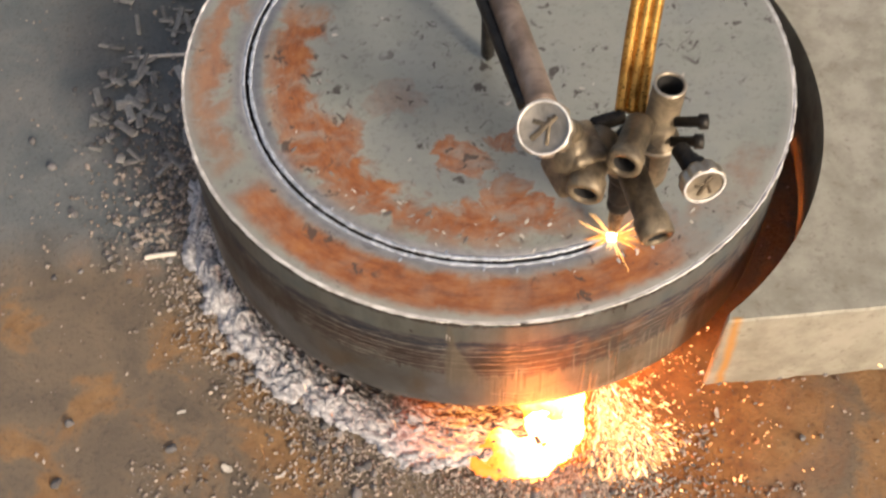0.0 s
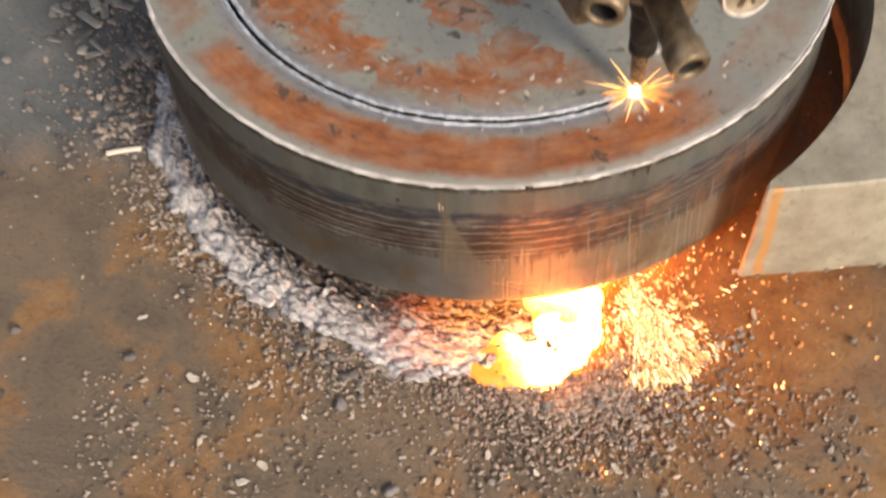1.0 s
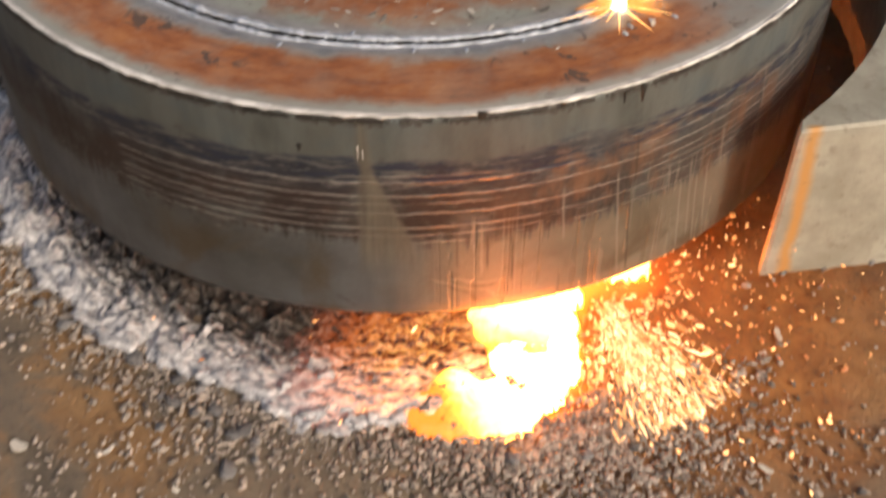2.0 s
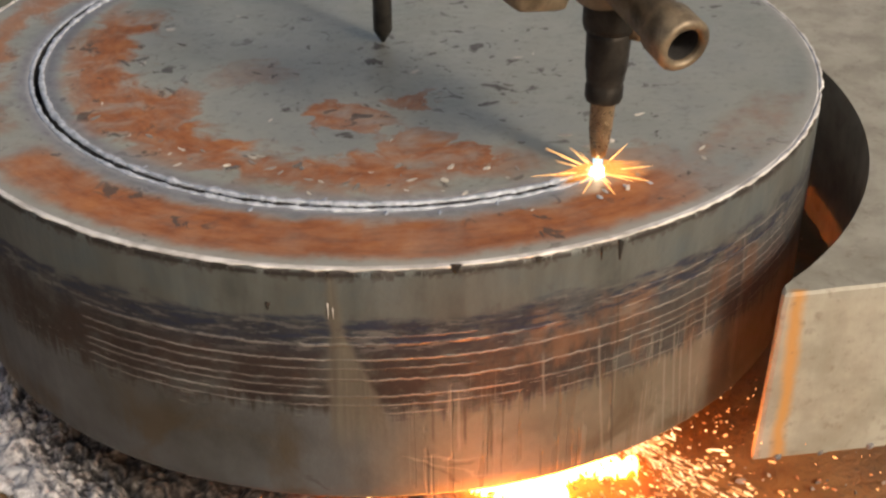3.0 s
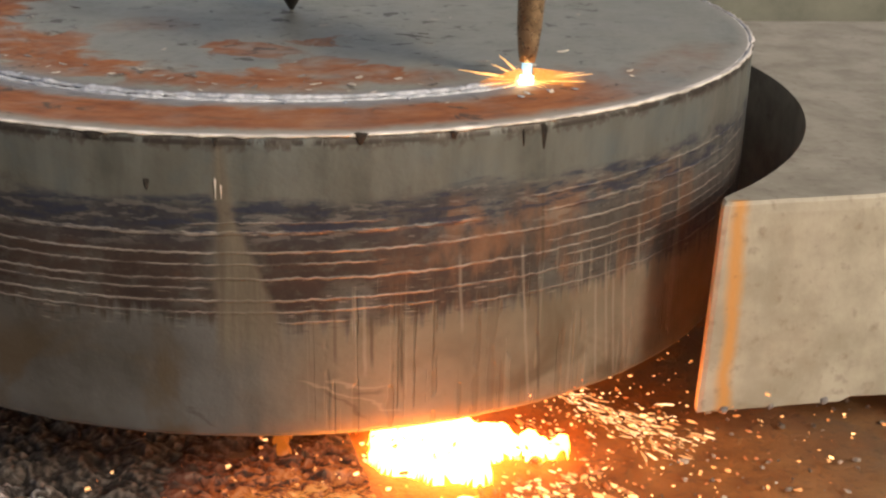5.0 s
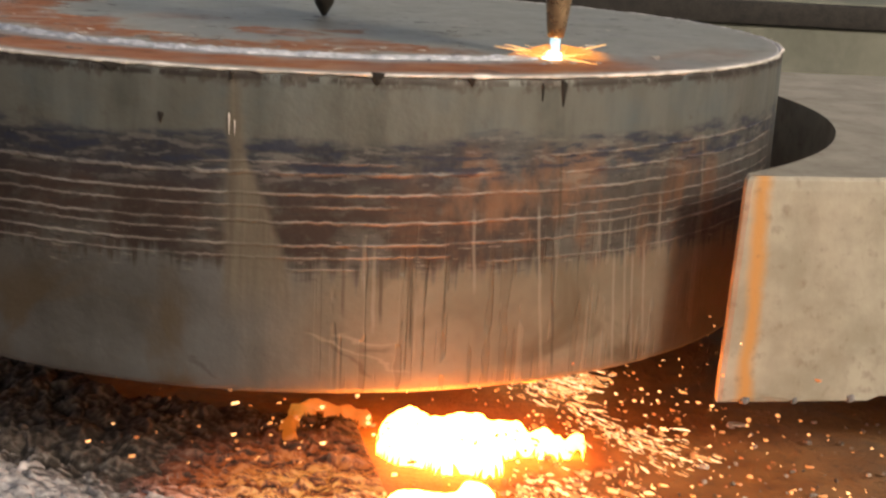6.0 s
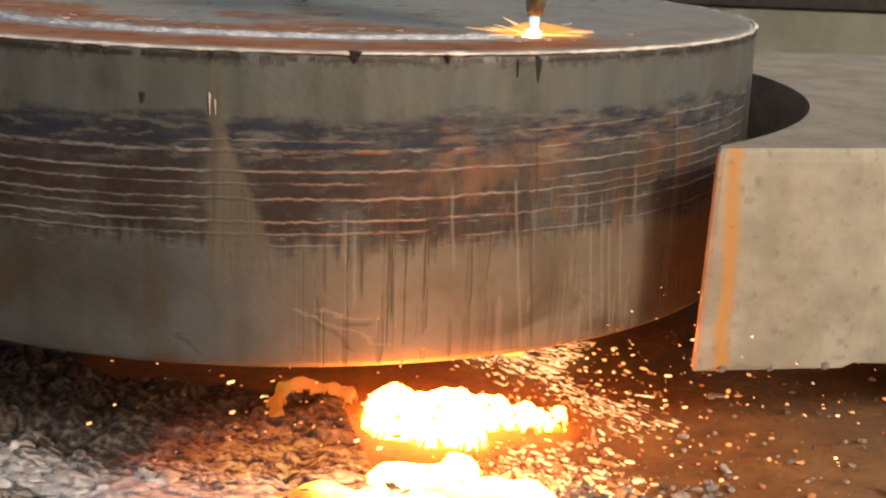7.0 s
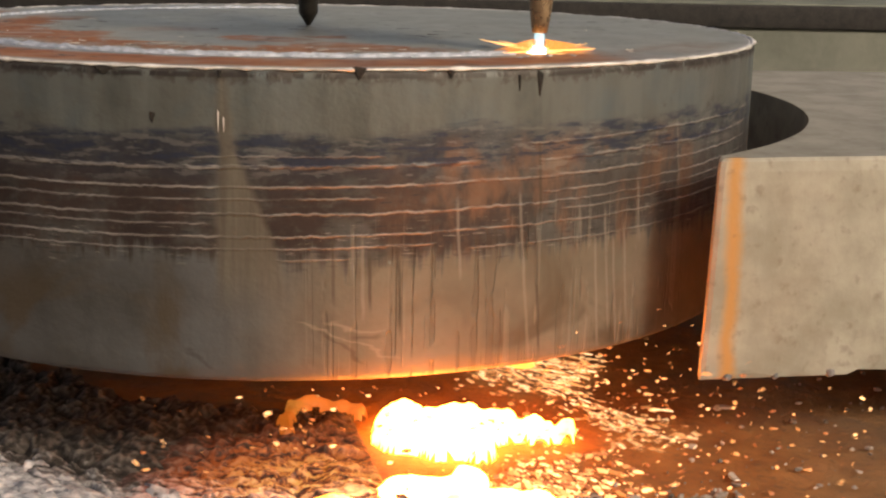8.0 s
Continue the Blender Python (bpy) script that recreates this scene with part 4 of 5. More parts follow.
def build_jet():
    """The jet of burning iron that the torch blows down through the plate."""
    rng = random.Random(2)
    prof = [(0.0, 0.0)] + [(0.0035 + 0.0050 * k / 10 + rng.uniform(-0.0006, 0.0006), -0.004 - 0.026 * k / 10) for k in range(11)]
    vs, fs = lathe(prof, 18)
    vs = [(x + 0.16 * z * 0.5 + 0.0012 * fbm(x, y, z, 90, 2), y - 0.10 * z * 0.5, z) for x, y, z in vs]
    ob = tagged(new("molten_jet", mesh_of("molten_jet", vs, fs, M_JET)), "white-hot jet of burning iron below the cut", "molten slag")
    ob.matrix_basis = pose(0, 0, 0)
    ob.data.transform(pose(0.125, -0.200, BOTTOM + 0.004))
    return ob


molten_jet = build_jet()


# ---------------------------------------------------------------- the torch on its circle arm
TORCH_AT = -58.0                              # degrees at which it is built


def build_torch():
    thing = tagged(new("cutting_torch"), "sooty gas cutting torch clamped on a pivoting circle arm", "cutting torch")
    tip = Vector((0.1265, -0.1990, TOP + 0.0105))
    crown = tip + Vector((0.005, 0.006, 0.190))
    along = (crown - tip).normalized()
    up = aim(tip, crown)
    at = lambda h: tip + along * h
    nozzle = part("nozzle", turned("nozzle", [(0.0, 0.0), (0.0022, 0.0), (0.0042, 0.0005), (0.0052, 0.006), (0.0066, 0.018), (0.0072, 0.034), (0.0072, 0.040)], M_COPPER), thing, "sooted copper cutting nozzle", up)
    part("nozzle_nut", turned("nozzle_nut", [(0.0072, 0.034), (0.0098, 0.035), (0.0106, 0.037), (0.0106, 0.044), (0.0098, 0.046), (0.0106, 0.047), (0.0108, 0.051), (0.0116, 0.054), (0.0122, 0.072), (0.0128, 0.078), (0.0, 0.078)], M_IRON, 12), thing, "black hexagonal nozzle nut", up)
    part("head", turned("torch_head", [(0.0, 0.074), (0.0138, 0.076), (0.0150, 0.080), (0.0150, 0.108), (0.0135, 0.112), (0.0135, 0.128), (0.0, 0.128)], M_IRON), thing, "", up)
    barrel = part("barrel", turned("barrel", [(0.0, -0.012), (0.0125, -0.010), (0.0140, -0.004), (0.0140, 0.036), (0.0160, 0.038), (0.0166, 0.041), (0.0160, 0.044), (0.0118, 0.045), (0.0115, 0.104), (0.0110, 0.1062), (0.0092, 0.1060), (0.0090, 0.050), (0.0, 0.048)], M_CAST, 40), thing, "open worn steel barrel with a bright collar", pose(0.1470, -0.192, 0.316, 2, 2, 0) @ Matrix.Diagonal((1.14, 1.14, 1.03, 1.0)))
    ring = [(0.0092 + 0.0012 * (1 + math.cos(q * math.pi / 4)), 0.1062 + 0.0008 * math.sin(q * math.pi / 4)) for q in range(9)]
    part("rim", turned("barrel_rim", ring, M_CHROME, 40), barrel, "bright worn rim")
    part("collar", turned("barrel_collar", [(0.0160 + 0.0012 * math.cos(q * math.pi / 4), 0.0412 + 0.0022 * math.sin(q * math.pi / 4)) for q in range(9)], M_CHROME, 40), barrel, "bright collar ring")
    # lining that paints the barrel's inside as dark as its shade
    part("bore", turned("barrel_bore", [(0.0089, 0.1050), (0.0089, 0.052), (0.0, 0.052)], M_RECESS, 32), barrel, "bore lining coloured near-black for its inner shade")
    # pipe stubs that point towards the outside of the ring
    for name, a, b, r, mat in (("gas_stub", Vector((0.126, -0.204, 0.344)), Vector((0.154, -0.272, 0.329)), 0.0145, M_CAST), ("clamp_stub", Vector((0.104, -0.205, 0.372)), Vector((0.092, -0.262, 0.366)), 0.0150, M_CAST), ("screw_stub", Vector((0.132, -0.210, 0.394)), Vector((0.119, -0.256, 0.398)), 0.0140, M_CAST)):
        size = (b - a).length
        stub = part(name, turned(name, tube_profile(r * 0.84, r * 0.62, size, 0.0018, r * 0.16), mat), thing, "", aim(a, b))
        # same near-black lining for the shade inside each stub
        part("bore", turned("stub_bore", [(r * 0.615, size - 0.003), (r * 0.61, size * 0.27), (0.0, size * 0.27)], M_RECESS, 24), stub, "bore lining coloured near-black for its inner shade")
    # clamp body between barrel and arm
    a, b = at(0.104), Vector((0.066, -0.234, 0.384))
    clamp = part("clamp", turned("clamp", [(0.0, -0.018), (0.014, -0.016), (0.019, -0.010), (0.020, 0.012), (0.016, 0.018), (0.0155, 0.050), (0.019, 0.054), (0.0195, 0.076), (0.017, 0.082), (0.0, 0.084)], M_CAST), thing, "worn cast clamp", aim(a, b))
    part("clamp_block", bar_box("clamp_block", 0.034, 0.040, 0.052, M_CAST, 0.007, 3), thing, "", pose(0.084, -0.224, 0.362, 8, 10, 32))
    part("clamp_block", bar_box("clamp_block_low", 0.026, 0.030, 0.040, M_IRON, 0.006, 3), thing, "", pose(0.136, -0.196, 0.346, 0, 6, 20))

    def knob(centre, face, r, thick, label):
        """A ribbed hand knob that faces the given way."""
        seg, prof = 48, [(0.0, -thick), (r * 0.62, -thick), (r * 0.97, -thick * 0.8), (r, -thick * 0.6), (r, -thick * 0.12), (r * 0.94, 0.0), (r * 0.80, -0.0012), (0.0, -0.0012)]
        vs, fs = lathe(prof, seg)
        for k in range(len(vs)):
            if k // seg in (2, 3, 4) and (k % seg) % 6 < 2:
                x, y, z = vs[k]
                vs[k] = (x * 0.90, y * 0.90, z)
        pose_at = aim(centre, Vector(centre) + Vector(face))
        ob = part("knob", mesh_of("knob", vs, fs, M_CHROME), thing, label, pose_at)
        part("knob_rim", turned("knob_rim", [(r * 0.90 + 0.0011 * math.cos(q * math.pi / 4), 0.0002 + 0.0009 * math.sin(q * math.pi / 4)) for q in range(9)], M_EDGE, 40), ob, "bright worn rim")
        part("knob_mark", bar_box("knob_mark_slant", r * 0.95, r * 0.14, 0.0016, M_CAST, 0.0005, 1), ob, "", pose(r * 0.18, -r * 0.05, -0.0005, 0, 0, 108))
        part("knob_mark", bar_box("knob_mark", r * 1.15, r * 0.20, 0.0016, M_CAST, 0.0005, 1), ob, "", pose(0, 0, -0.0004, 0, 0, 65))
        part("knob_mark", bar_box("knob_mark_cross", r * 0.60, r * 0.16, 0.0016, M_CAST, 0.0005, 1), ob, "", pose(-r * 0.15, r * 0.1, -0.0006, 0, 0, 5))
        back = Vector(centre) - Vector(face).normalized() * (thick + 0.016)
        part("spindle", turned("spindle", [(0.0, 0.0), (0.0065, 0.0), (0.0065, 0.006), (0.0095, 0.007), (0.0095, 0.012), (0.0065, 0.013), (0.0065, 0.018), (0.0, 0.018)], M_IRON, 20), thing, "", aim(back, centre))

    knob((0.0565, -0.274, 0.458), (-0.25, -0.55, 0.80), 0.0212, 0.016, "worn nickel hand knob with a raised mark")
    knob((0.181, -0.264, 0.390), (0.30, -0.90, 0.12), 0.0175, 0.015, "ribbed nickel hand knob")
    part("valve_stem", sweep("valve_stem", [(0.164, -0.226, 0.3845), (0.168, -0.237, 0.388), (0.172, -0.248, 0.390)], 0.0075, M_IRON), thing)
    part("valve_stem", sweep("valve_stem_long", [(0.078, -0.224, 0.395), (0.068, -0.246, 0.420), (0.061, -0.262, 0.436)], 0.0105, M_CAST), thing)
    part("wing_screw", bar_box("wing_screw", 0.030, 0.010, 0.012, M_IRON, 0.004), thing, "black wing screw", pose(0.108, -0.194, 0.376, 0, 0, 25))
    for dz in (0.0, 0.024):
        part("bolt", turned("bolt", [(0.0, 0.0), (0.0042, 0.0), (0.0042, 0.018), (0.0062, 0.019), (0.0062, 0.026), (0.0, 0.027)], M_IRON, 8), thing, "", aim((0.158, -0.206, 0.370 + dz), (0.190, -0.208, 0.376 + dz)))
    # brass feed tubes
    for dx in (0.0, 0.0085, 0.0165):
        part("feed_tube", sweep("feed_tube", [(0.118 + dx, -0.180, 0.372), (0.120 + dx, -0.150, 0.43), (0.126 + dx, -0.105, 0.52), (0.128 + dx, -0.05, 0.66), (0.122 + dx, 0.0, 0.80)], 0.0046, M_BRASS), thing, "dull brass gas tube")
    # arm and pivot
    part("arm", sweep("arm", [(-0.052, 0.072, 0.392), (-0.014, -0.006, 0.394), (0.024, -0.110, 0.398), (0.056, -0.208, 0.402)], 0.0120, M_ARM, 18), thing, "round steel radius arm")
    part("arm_rod", sweep("arm_rod", [(-0.066, 0.070, 0.386), (-0.029, -0.006, 0.388), (0.009, -0.110, 0.392), (0.042, -0.200, 0.394)], 0.0060, M_IRON, 12), thing, "dark guide rod under the arm")
    part("pivot_pin", turned("pivot_pin", [(0.0, 0.0), (0.0014, 0.0004), (0.0058, 0.0075), (0.0067, 0.0095), (0.0067, 0.175), (0.0, 0.175)], M_IRON, 24), thing, "pointed steel pivot pin", pose(0.0, 0.004, TOP))
    part("pivot_hub", turned("pivot_hub", [(0.0, -0.018), (0.014, -0.018), (0.016, -0.014), (0.016, 0.014), (0.013, 0.018), (0.0, 0.018)], M_IRON, 28), thing, "", pose(-0.008, 0.002, 0.395))
    # flame, white-hot spot and flat tongues of fire at the cut
    rng = random.Random(8)
    part("flame", turned("flame", [(0.0, -0.011), (0.0018, -0.0105), (0.0026, -0.006), (0.0028, -0.001), (0.0024, 0.0004), (0.0, 0.0004)], M_FLAME, 16), thing, "pale blue cutting flame", pose(*tip))
    vs, fs = rock(rng, 0.55, 0.25, 2)
    part("hot_spot", mesh_of("hot_spot", [v * 0.0052 for v in vs], fs, M_WHITE), thing, "white-hot melt at the cut", pose(tip.x - 0.001, tip.y, TOP + 0.0010))
    for turn, long in ((-140, 0.030), (-168, 0.022), (15, 0.034), (-8, 0.042), (-28, 0.030)):
        vs, fs = [], []
        a = radians(turn)
        for k in range(13):
            u = k / 12
            w = 0.0020 * math.sin(math.pi * min(1, 0.25 + u * 0.75)) * (1 + 0.3 * rng.uniform(-1, 1))
            h = 0.0030 * (1 - u) + 0.0008
            for q in range(6):
                b = 2 * math.pi * q / 6
                p, s = 0.004 + long * u, w * math.cos(b)
                vs.append((p * math.cos(a) - s * math.sin(a), p * math.sin(a) + s * math.cos(a), h * (1 + math.sin(b)) + 0.0004))
        for k in range(12):
            for q in range(6):
                c, d = k * 6 + q, k * 6 + (q + 1) % 6
                fs.append((c, d, d + 6, c + 6))
        part("fire_tongue", mesh_of("fire_tongue", vs, fs, M_SHEET), thing, "flat orange tongue of fire", pose(tip.x, tip.y, TOP))
    bursts = []
    for count, reach in ((11, 0.030), (9, 0.024)):
        vs, fs = [], []
        for k in range(count):
            a = 2 * math.pi * (k + rng.uniform(-0.3, 0.3)) / count
            lift = radians(rng.uniform(0, 11))
            d = Vector((math.cos(a) * math.cos(lift), math.sin(a) * math.cos(lift), math.sin(lift)))
            u = d.orthogonal().normalized()
            v = d.cross(u)
            long, thick = reach * rng.uniform(0.5, 1.35), rng.uniform(0.00022, 0.0005)
            base = len(vs)
            for s, g in ((0.003, 0.7), (long * 0.5, 1.0), (long, 0.15)):
                vs += [d * s + thick * g * (math.cos(q * 2.094) * u + math.sin(q * 2.094) * v) for q in range(3)]
            for j in range(2):
                for q in range(3):
                    c, e = base + j * 3 + q, base + j * 3 + (q + 1) % 3
                    fs.append((c, e, e + 3, c + 3))
        bursts.append(part("spark_burst", mesh_of("spark_burst", vs, fs, M_STREAK), thing, "star of yellow sparks at the cut", pose(tip.x, tip.y, TOP + 0.001)))
    return thing, bursts, (tip.x, tip.y, TOP + 0.001)


torch, spark_bursts, burst_at = build_torch()


# ---------------------------------------------------------------- sparks under the disc
def build_sprays():
    """Handfuls of flying sparks; each handful is one rigid piece that swings about the foot of the jet."""
    rng = random.Random(21)
    shapes = [rock(rng, 0.8, 0.3) for _ in range(4)]
    sprays = []
    for k in range(9):
        places = []
        for _ in range(56):
            a = rng.gauss(-0.62, 0.42) if k < 7 else rng.gauss(-2.5, 0.5)
            far = 0.03 + abs(rng.gauss(0, 0.085)) if k < 7 else 0.05 + abs(rng.gauss(0, 0.10))
            high = max(0.003, rng.uniform(0.0, 0.055) * (1 - far * 2.0) + 0.010)
            if math.hypot(0.11 + far * math.cos(a), -0.20 + far * math.sin(a)) > 0.31:
                high *= rng.uniform(0.4, 2.0)
            places.append((rng.randrange(4), far * math.cos(a), far * math.sin(a), high, 0.0003 + 0.0008 * rng.random() ** 2, a + rng.gauss(0, 0.3), rng.uniform(1.0, 3.0)))
        ob = tagged(new("spark_spray", scatter("spark_spray", shapes, places, M_SPARK, True)), "handful of orange sparks flying from under the disc", "sparks", "sparks under the cut", "stuff")
        ob.matrix_basis = pose(0.11, -0.20, 0)
        sprays.append(ob)
    return sprays


spark_sprays = build_sprays()


def build_wash():
    """Sheets of pale sparks that the jet blows out over the floor, in rigid handfuls."""
    rng = random.Random(77)
    shapes = [rock(rng, 0.5, 0.35) for _ in range(5)]
    washes = []
    for k in range(4):
        places = []
        for _ in range(260):
            u = rng.random() ** 0.8
            side = rng.gauss(0, 0.35)
            a = radians(-66) + side * 0.55 + (0.10 if k > 1 else -0.12)
            far = 0.012 + 0.100 * u
            places.append((rng.randrange(5), far * math.cos(a), far * math.sin(a), 0.004 + 0.040 * max(0.0, 0.35 - u) * rng.random(), 0.0004 + 0.0008 * rng.random() ** 2, a + rng.gauss(0, 0.25), rng.uniform(1.8, 6.0)))
        ob = tagged(new("spark_wash", scatter("spark_wash", shapes, places, M_WASH, True)), "sheet of pale yellow sparks blown over the floor", "sparks", "sparks under the cut", "stuff")
        ob.matrix_basis = pose(0.122, -0.232, 0)
        washes.append(ob)
    return washes


spark_washes = build_wash()


# ---------------------------------------------------------------- grit, lumps and scraps
def build_grit():
    rng = random.Random(3)
    shapes = [rock(rng, 0.75, 0.4) for _ in range(10)]

    def ground_spot(kind):
        if kind == "band":
            a = radians(rng.uniform(150, 300))
            r = 0.318 + 0.008 * math.sin(a * 9) + abs(rng.gauss(0, 0.026))
        elif kind == "apron":
            a = radians(rng.gauss(286, 9))
            r = 0.338 + abs(rng.gauss(0, 0.044))
        elif kind == "front":
            return rng.uniform(-0.34, 0.32), -0.335 - 0.17 * rng.random() ** 1.3
        elif kind == "left":
            a = radians(rng.uniform(138, 196))
            r = 0.335 + abs(rng.gauss(0, 0.07))
        else:
            a = radians(rng.uniform(0, 360))
            r = rng.uniform(0.31, 0.75)
        return r * math.cos(a), r * math.sin(a)

    for kind, count, small, large in (("band", 5000, 0.0006, 0.0024), ("apron", 3200, 0.0006, 0.0024), ("left", 900, 0.0008, 0.0034), ("thin", 2200, 0.0004, 0.0020), ("front", 2600, 0.0004, 0.0022)):
        places = []
        for _ in range(count):
            x, y = ground_spot(kind)
            size = small + (large - small) * rng.random() ** 2.2
            places.append((rng.randrange(10), x, y, size * 0.45, size, rng.uniform(0, 6.3), rng.uniform(0.8, 1.9)))
        tagged(new("slag_grit", scatter("slag_grit", shapes, places, M_GRAIN)), "loose grey and black slag grit on the floor", "grit", kind="stuff")
    places = []
    for _ in range(1200):
        x, y = rng.gauss(0.142, 0.024), rng.gauss(-0.286, 0.026)
        size = 0.0004 + 0.0012 * rng.random() ** 2
        places.append((rng.randrange(10), x, y, size * 0.5, size, math.atan2(y + 0.20, x - 0.10) + rng.gauss(0, 0.4), rng.uniform(1.2, 3.6)))
    for _ in range(200):
        x, y = rng.gauss(0.17, 0.07), rng.gauss(-0.26, 0.08)
        size = 0.0005 + 0.0014 * rng.random() ** 2
        places.append((rng.randrange(10), x, y, size * 0.5, size, rng.uniform(0, 6.3), rng.uniform(0.9, 2.2)))
    tagged(new("glowing_grit", scatter("glowing_grit", shapes, places, M_EMBER)), "glowing yellow and orange slag grit by the puddle", "embers", kind="stuff")

    lumps = [mesh_of("slag_lump", *rock(rng, 0.7, 0.3, 2), M_LUMP) for _ in range(6)]
    for k in range(230):
        kind = "band" if k < 50 else "left" if k < 185 else "thin"
        x, y = ground_spot(kind)
        size = rng.uniform(0.0024, 0.0050)
        ob = tagged(new("slag_lump", lumps[rng.randrange(6)]), "small rough lump of slag on the floor", "slag lump", "slag lumps on the floor")
        ob.matrix_basis = Matrix.LocRotScale((x, y, size * 0.5), Euler((rng.uniform(-0.4, 0.4), rng.uniform(-0.4, 0.4), rng.uniform(0, 6.3))), (size * rng.uniform(0.8, 1.5), size, size * 0.8))


build_grit()


def flake_mesh(rng, mat, long=1.0):
    """A thin bent flake of about unit size."""
    n = 7
    edge = [(math.cos(2 * math.pi * k / n) * rng.uniform(0.55, 1.1) * long, math.sin(2 * math.pi * k / n) * rng.uniform(0.35, 0.7)) for k in range(n)]
    verts = [(x, y, 0.18 * x * x + rng.uniform(-0.05, 0.05)) for x, y in edge] + [(x * 0.92, y * 0.92, 0.18 * x * x + 0.16) for x, y in edge]
    faces = [tuple(range(n))[::-1], tuple(range(n, 2 * n))] + [(k, (k + 1) % n, n + (k + 1) % n, n + k) for k in range(n)]
    return mesh_of("flake", verts, faces, mat, smooth=False)


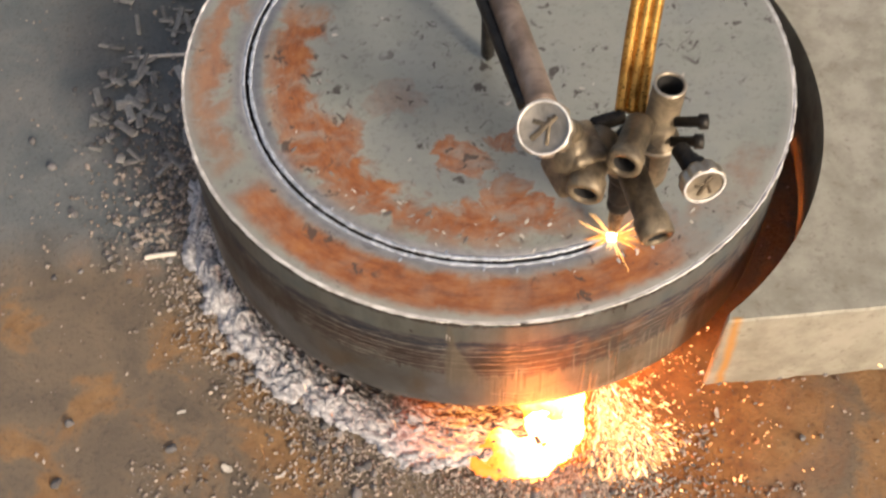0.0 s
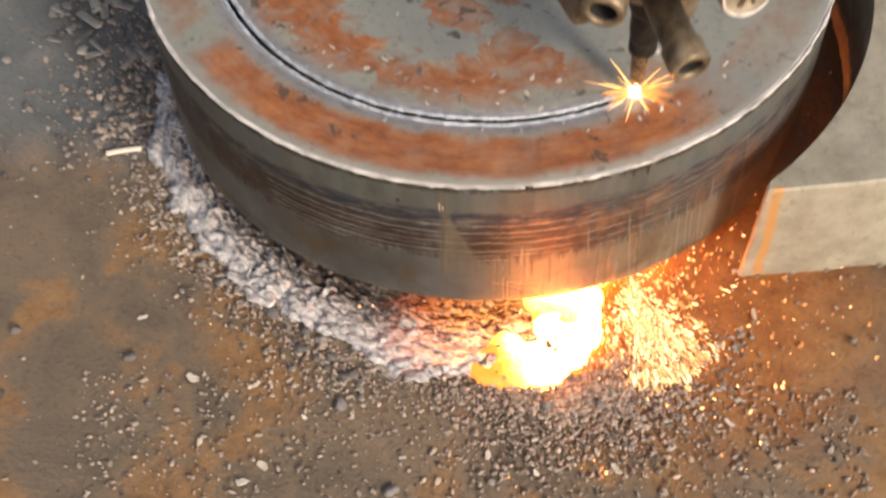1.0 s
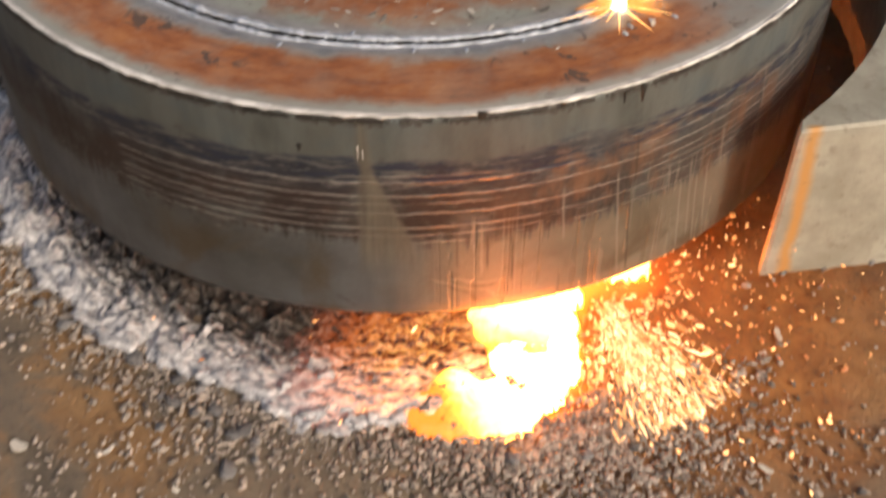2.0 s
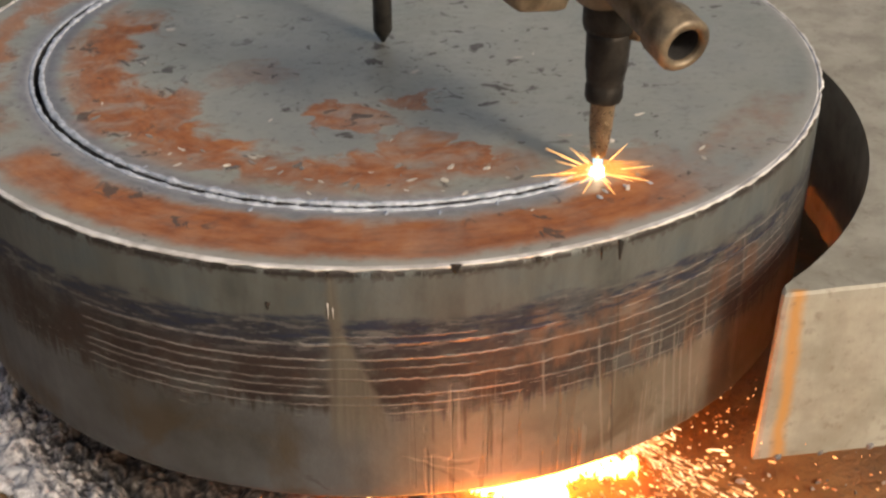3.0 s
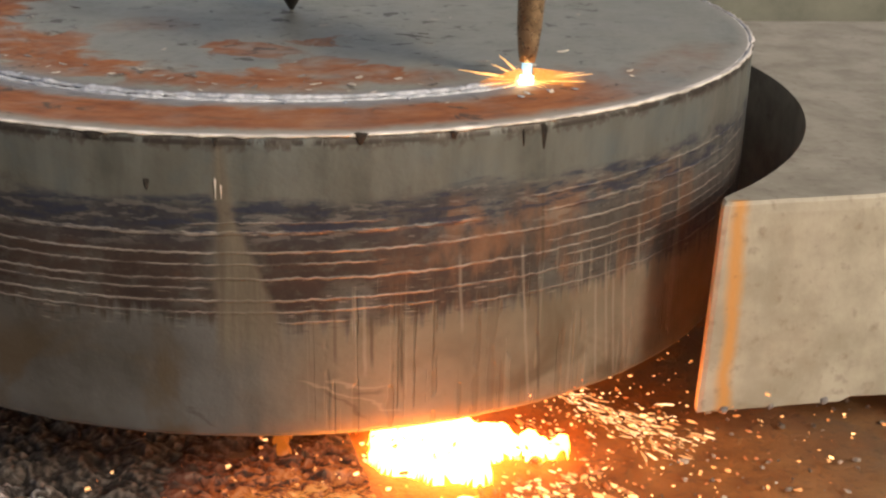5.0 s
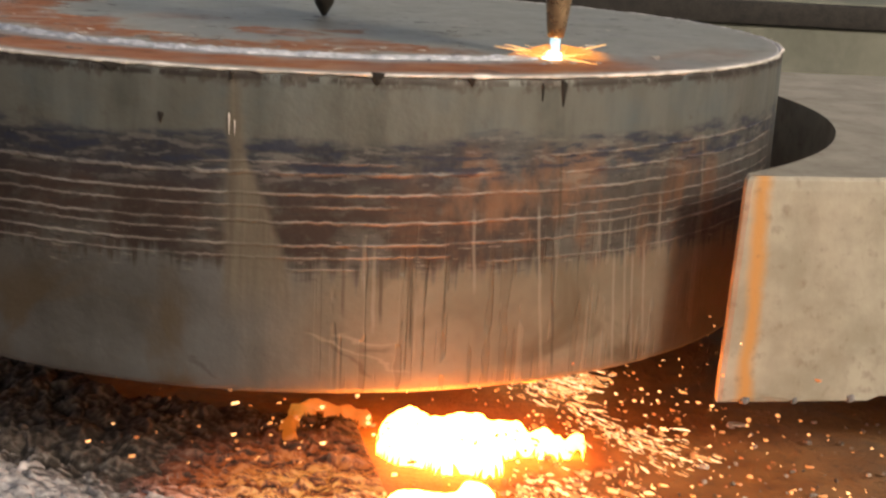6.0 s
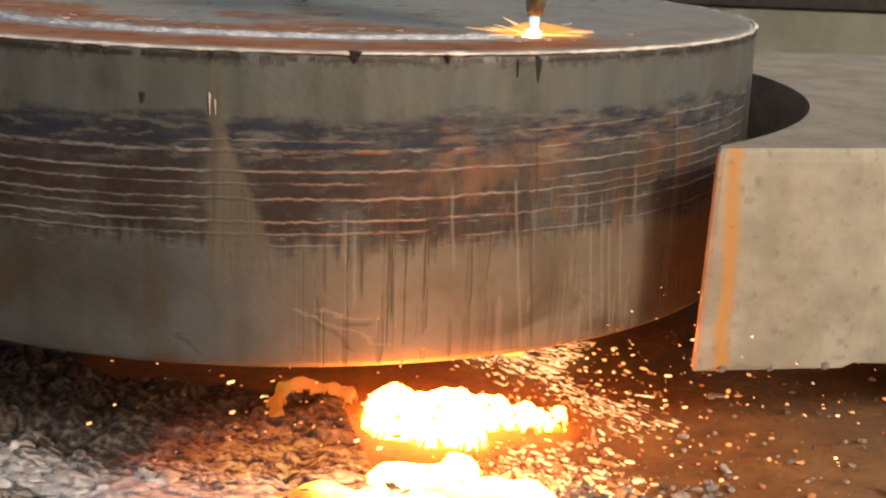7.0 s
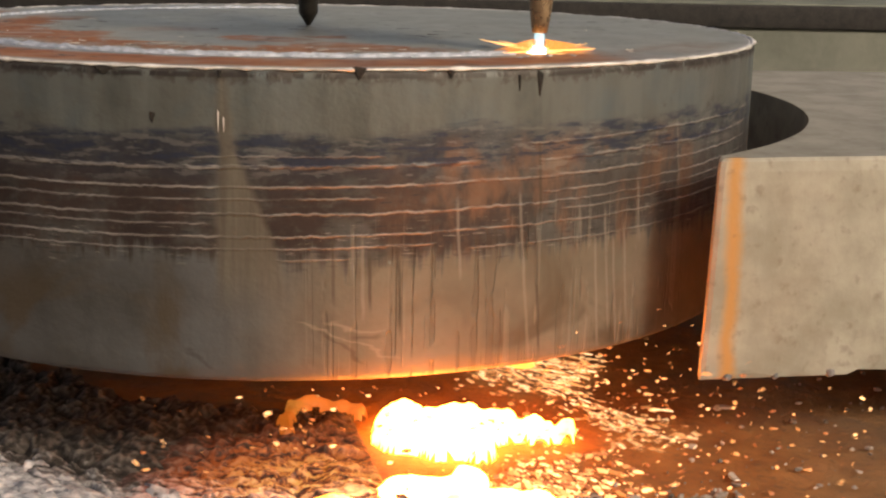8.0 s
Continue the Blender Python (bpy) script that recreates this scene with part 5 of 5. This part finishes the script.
def build_flakes():
    rng = random.Random(17)
    pale = [flake_mesh(rng, M_FLAKE, 1.2) for _ in range(5)]
    chips = [flake_mesh(rng, M_CHIP if q < 4 else M_FLAKE, 1.3) for q in range(7)]
    # pale flakes on the floor where they can be told one by one
    spots = [(-0.175, -0.420, 0.0065), (-0.245, -0.340, 0.0070), (-0.190, -0.345, 0.0045), (-0.276, -0.209, 0.0050), (0.01, -0.405, 0.0050), (-0.19, -0.435, 0.0060), (0.05, -0.42, 0.0040), (0.115, -0.415, 0.0060), (0.10, -0.40, 0.0040), (-0.145, -0.375, 0.0035), (-0.06, -0.41, 0.0035), (0.16, -0.395, 0.0045), (-0.03, -0.43, 0.0040), (0.21, -0.37, 0.0050), (0.24, -0.262, 0.0060), (0.264, -0.155, 0.0060), (0.259, -0.158, 0.0045), (-0.41, 0.08, 0.0060), (-0.39, -0.02, 0.0060), (-0.23, -0.40, 0.0045), (-0.30, -0.28, 0.0045)]
    for x, y, s in spots:
        ob = tagged(new("scale_flake", pale[rng.randrange(5)]), "pale flake of mill scale on the floor", "scale flake", "scale flakes on the floor")
        ob.matrix_basis = Matrix.LocRotScale((x, y, 0.0012), Euler((0, 0, rng.uniform(0, 6.3))), (s, s, s * 0.7))
    # chips lying on the disc, most of them along the inner side of the slot
    for k in range(84):
        if k < 46:
            a, r = radians(rng.uniform(222, 292)), rng.gauss(0.205, 0.013)
        elif k < 62:
            a, r = radians(rng.uniform(285, 325)), rng.uniform(0.17, 0.285)
        else:
            a, r = radians(rng.uniform(150, 360)), rng.uniform(0.05, 0.22)
        if abs(r - KERF) < 0.006:
            continue
        s = rng.uniform(0.0013, 0.0038)
        ob = tagged(new("steel_chip", chips[rng.randrange(7)]), "small chip of scale lying on the disc", "scale chip", "scale chips on the disc")
        ob.matrix_basis = Matrix.LocRotScale((r * math.cos(a), r * math.sin(a), TOP + 0.0006), Euler((0, 0, rng.uniform(0, 6.3))), (s * 1.1, s * rng.uniform(0.5, 1.1), s * 0.5))
    # bent offcut strips in the rubble left of the disc
    for k in range(90):
        x, y = rng.uniform(-0.47, -0.335), rng.uniform(0.03, 0.36)
        turn, s = rng.uniform(-1.6, 1.6), rng.uniform(0.008, 0.034)
        ob = tagged(new("metal_strip", bar_box("metal_strip", s, rng.uniform(0.003, 0.010), rng.uniform(0.0012, 0.003), M_STRIP, 0.0005, 1)), "thin metal offcut strip lying in the rubble", "metal strip", "metal strips beside the disc")
        ob.matrix_basis = pose(x, y, rng.uniform(0.002, 0.006), rng.uniform(-14, 14), rng.uniform(-8, 8), math.degrees(turn))
    for x0, y0, x1, y1, r in ((-0.368, -0.095, -0.335, -0.088, 0.0028), (-0.44, 0.198, -0.33, 0.210, 0.0022)):
        mid = ((x0 + x1) / 2, (y0 + y1) / 2)
        ob = tagged(new("metal_strip", sweep("metal_strip", [(x0 - mid[0], y0 - mid[1], r), (0, 0, r + 0.001), (x1 - mid[0], y1 - mid[1], r)], r, M_FLAKE, 8)), "straight pale offcut strip on the floor", "metal strip", "metal strips beside the disc")
        ob.matrix_basis = pose(*mid, 0)


build_flakes()


# ---------------------------------------------------------------- what moves
def motions():
    start, end = -61.2, -55.6                 # the torch creeps round the ring
    walk(torch, [(t, pose(0, 0, 0, 0, 0, start + (end - start) * t / 8.0 - TORCH_AT)) for t in (0.0, 2.0, 4.0, 6.0, 8.0)])
    walk(molten_jet, [(t, pose(0, 0, 0, 0, 0, start + (end - start) * t / 8.0 - TORCH_AT)) for t in (0.0, 2.0, 4.0, 6.0, 8.0)])
    rng = random.Random(5)
    for k, ob in enumerate(spark_bursts):
        rows, turn = [], 0.0
        for i in range(41):
            rows.append((i * 0.2, pose(*burst_at, 0, 0, turn)))
            turn += rng.uniform(-38, 38)
        walk(ob, rows)
    for k, ob in enumerate(spark_washes):     # thrown far out at first, closer under the disc later
        rows = []
        for i in range(41):
            back = min(1.0, max(0.0, (i * 0.2 - 2.0) / 1.6))
            back = back * back * (3 - 2 * back)
            rows.append((i * 0.2, pose(0.122 + (0.030 if k < 1 else -0.030) * back + rng.uniform(-0.006, 0.006), -0.232 + (0.095 if k < 1 else 0.190) * back + rng.uniform(-0.008, 0.008), rng.uniform(0.0, 0.004), 0, 0, 26 * back + rng.uniform(-9, 9))))
        walk(ob, rows)
    walk(melt_flow, [(0.0, pose(0, 0, 0)), (2.0, pose(0, 0, 0)), (3.3, pose(0.016, -0.026, 0)), (4.7, pose(0.026, -0.040, 0)), (5.8, pose(0.034, -0.052, 0)), (8.0, pose(0.036, -0.054, 0))])
    for k, ob in enumerate(spark_sprays):
        rows = []
        for i in range(41):
            rows.append((i * 0.2, pose(0.11 + rng.uniform(-0.012, 0.012), -0.20 + rng.uniform(-0.015, 0.010), rng.uniform(-0.003, 0.010), 0, 0, rng.uniform(-20, 20))))
        walk(ob, rows)


motions()
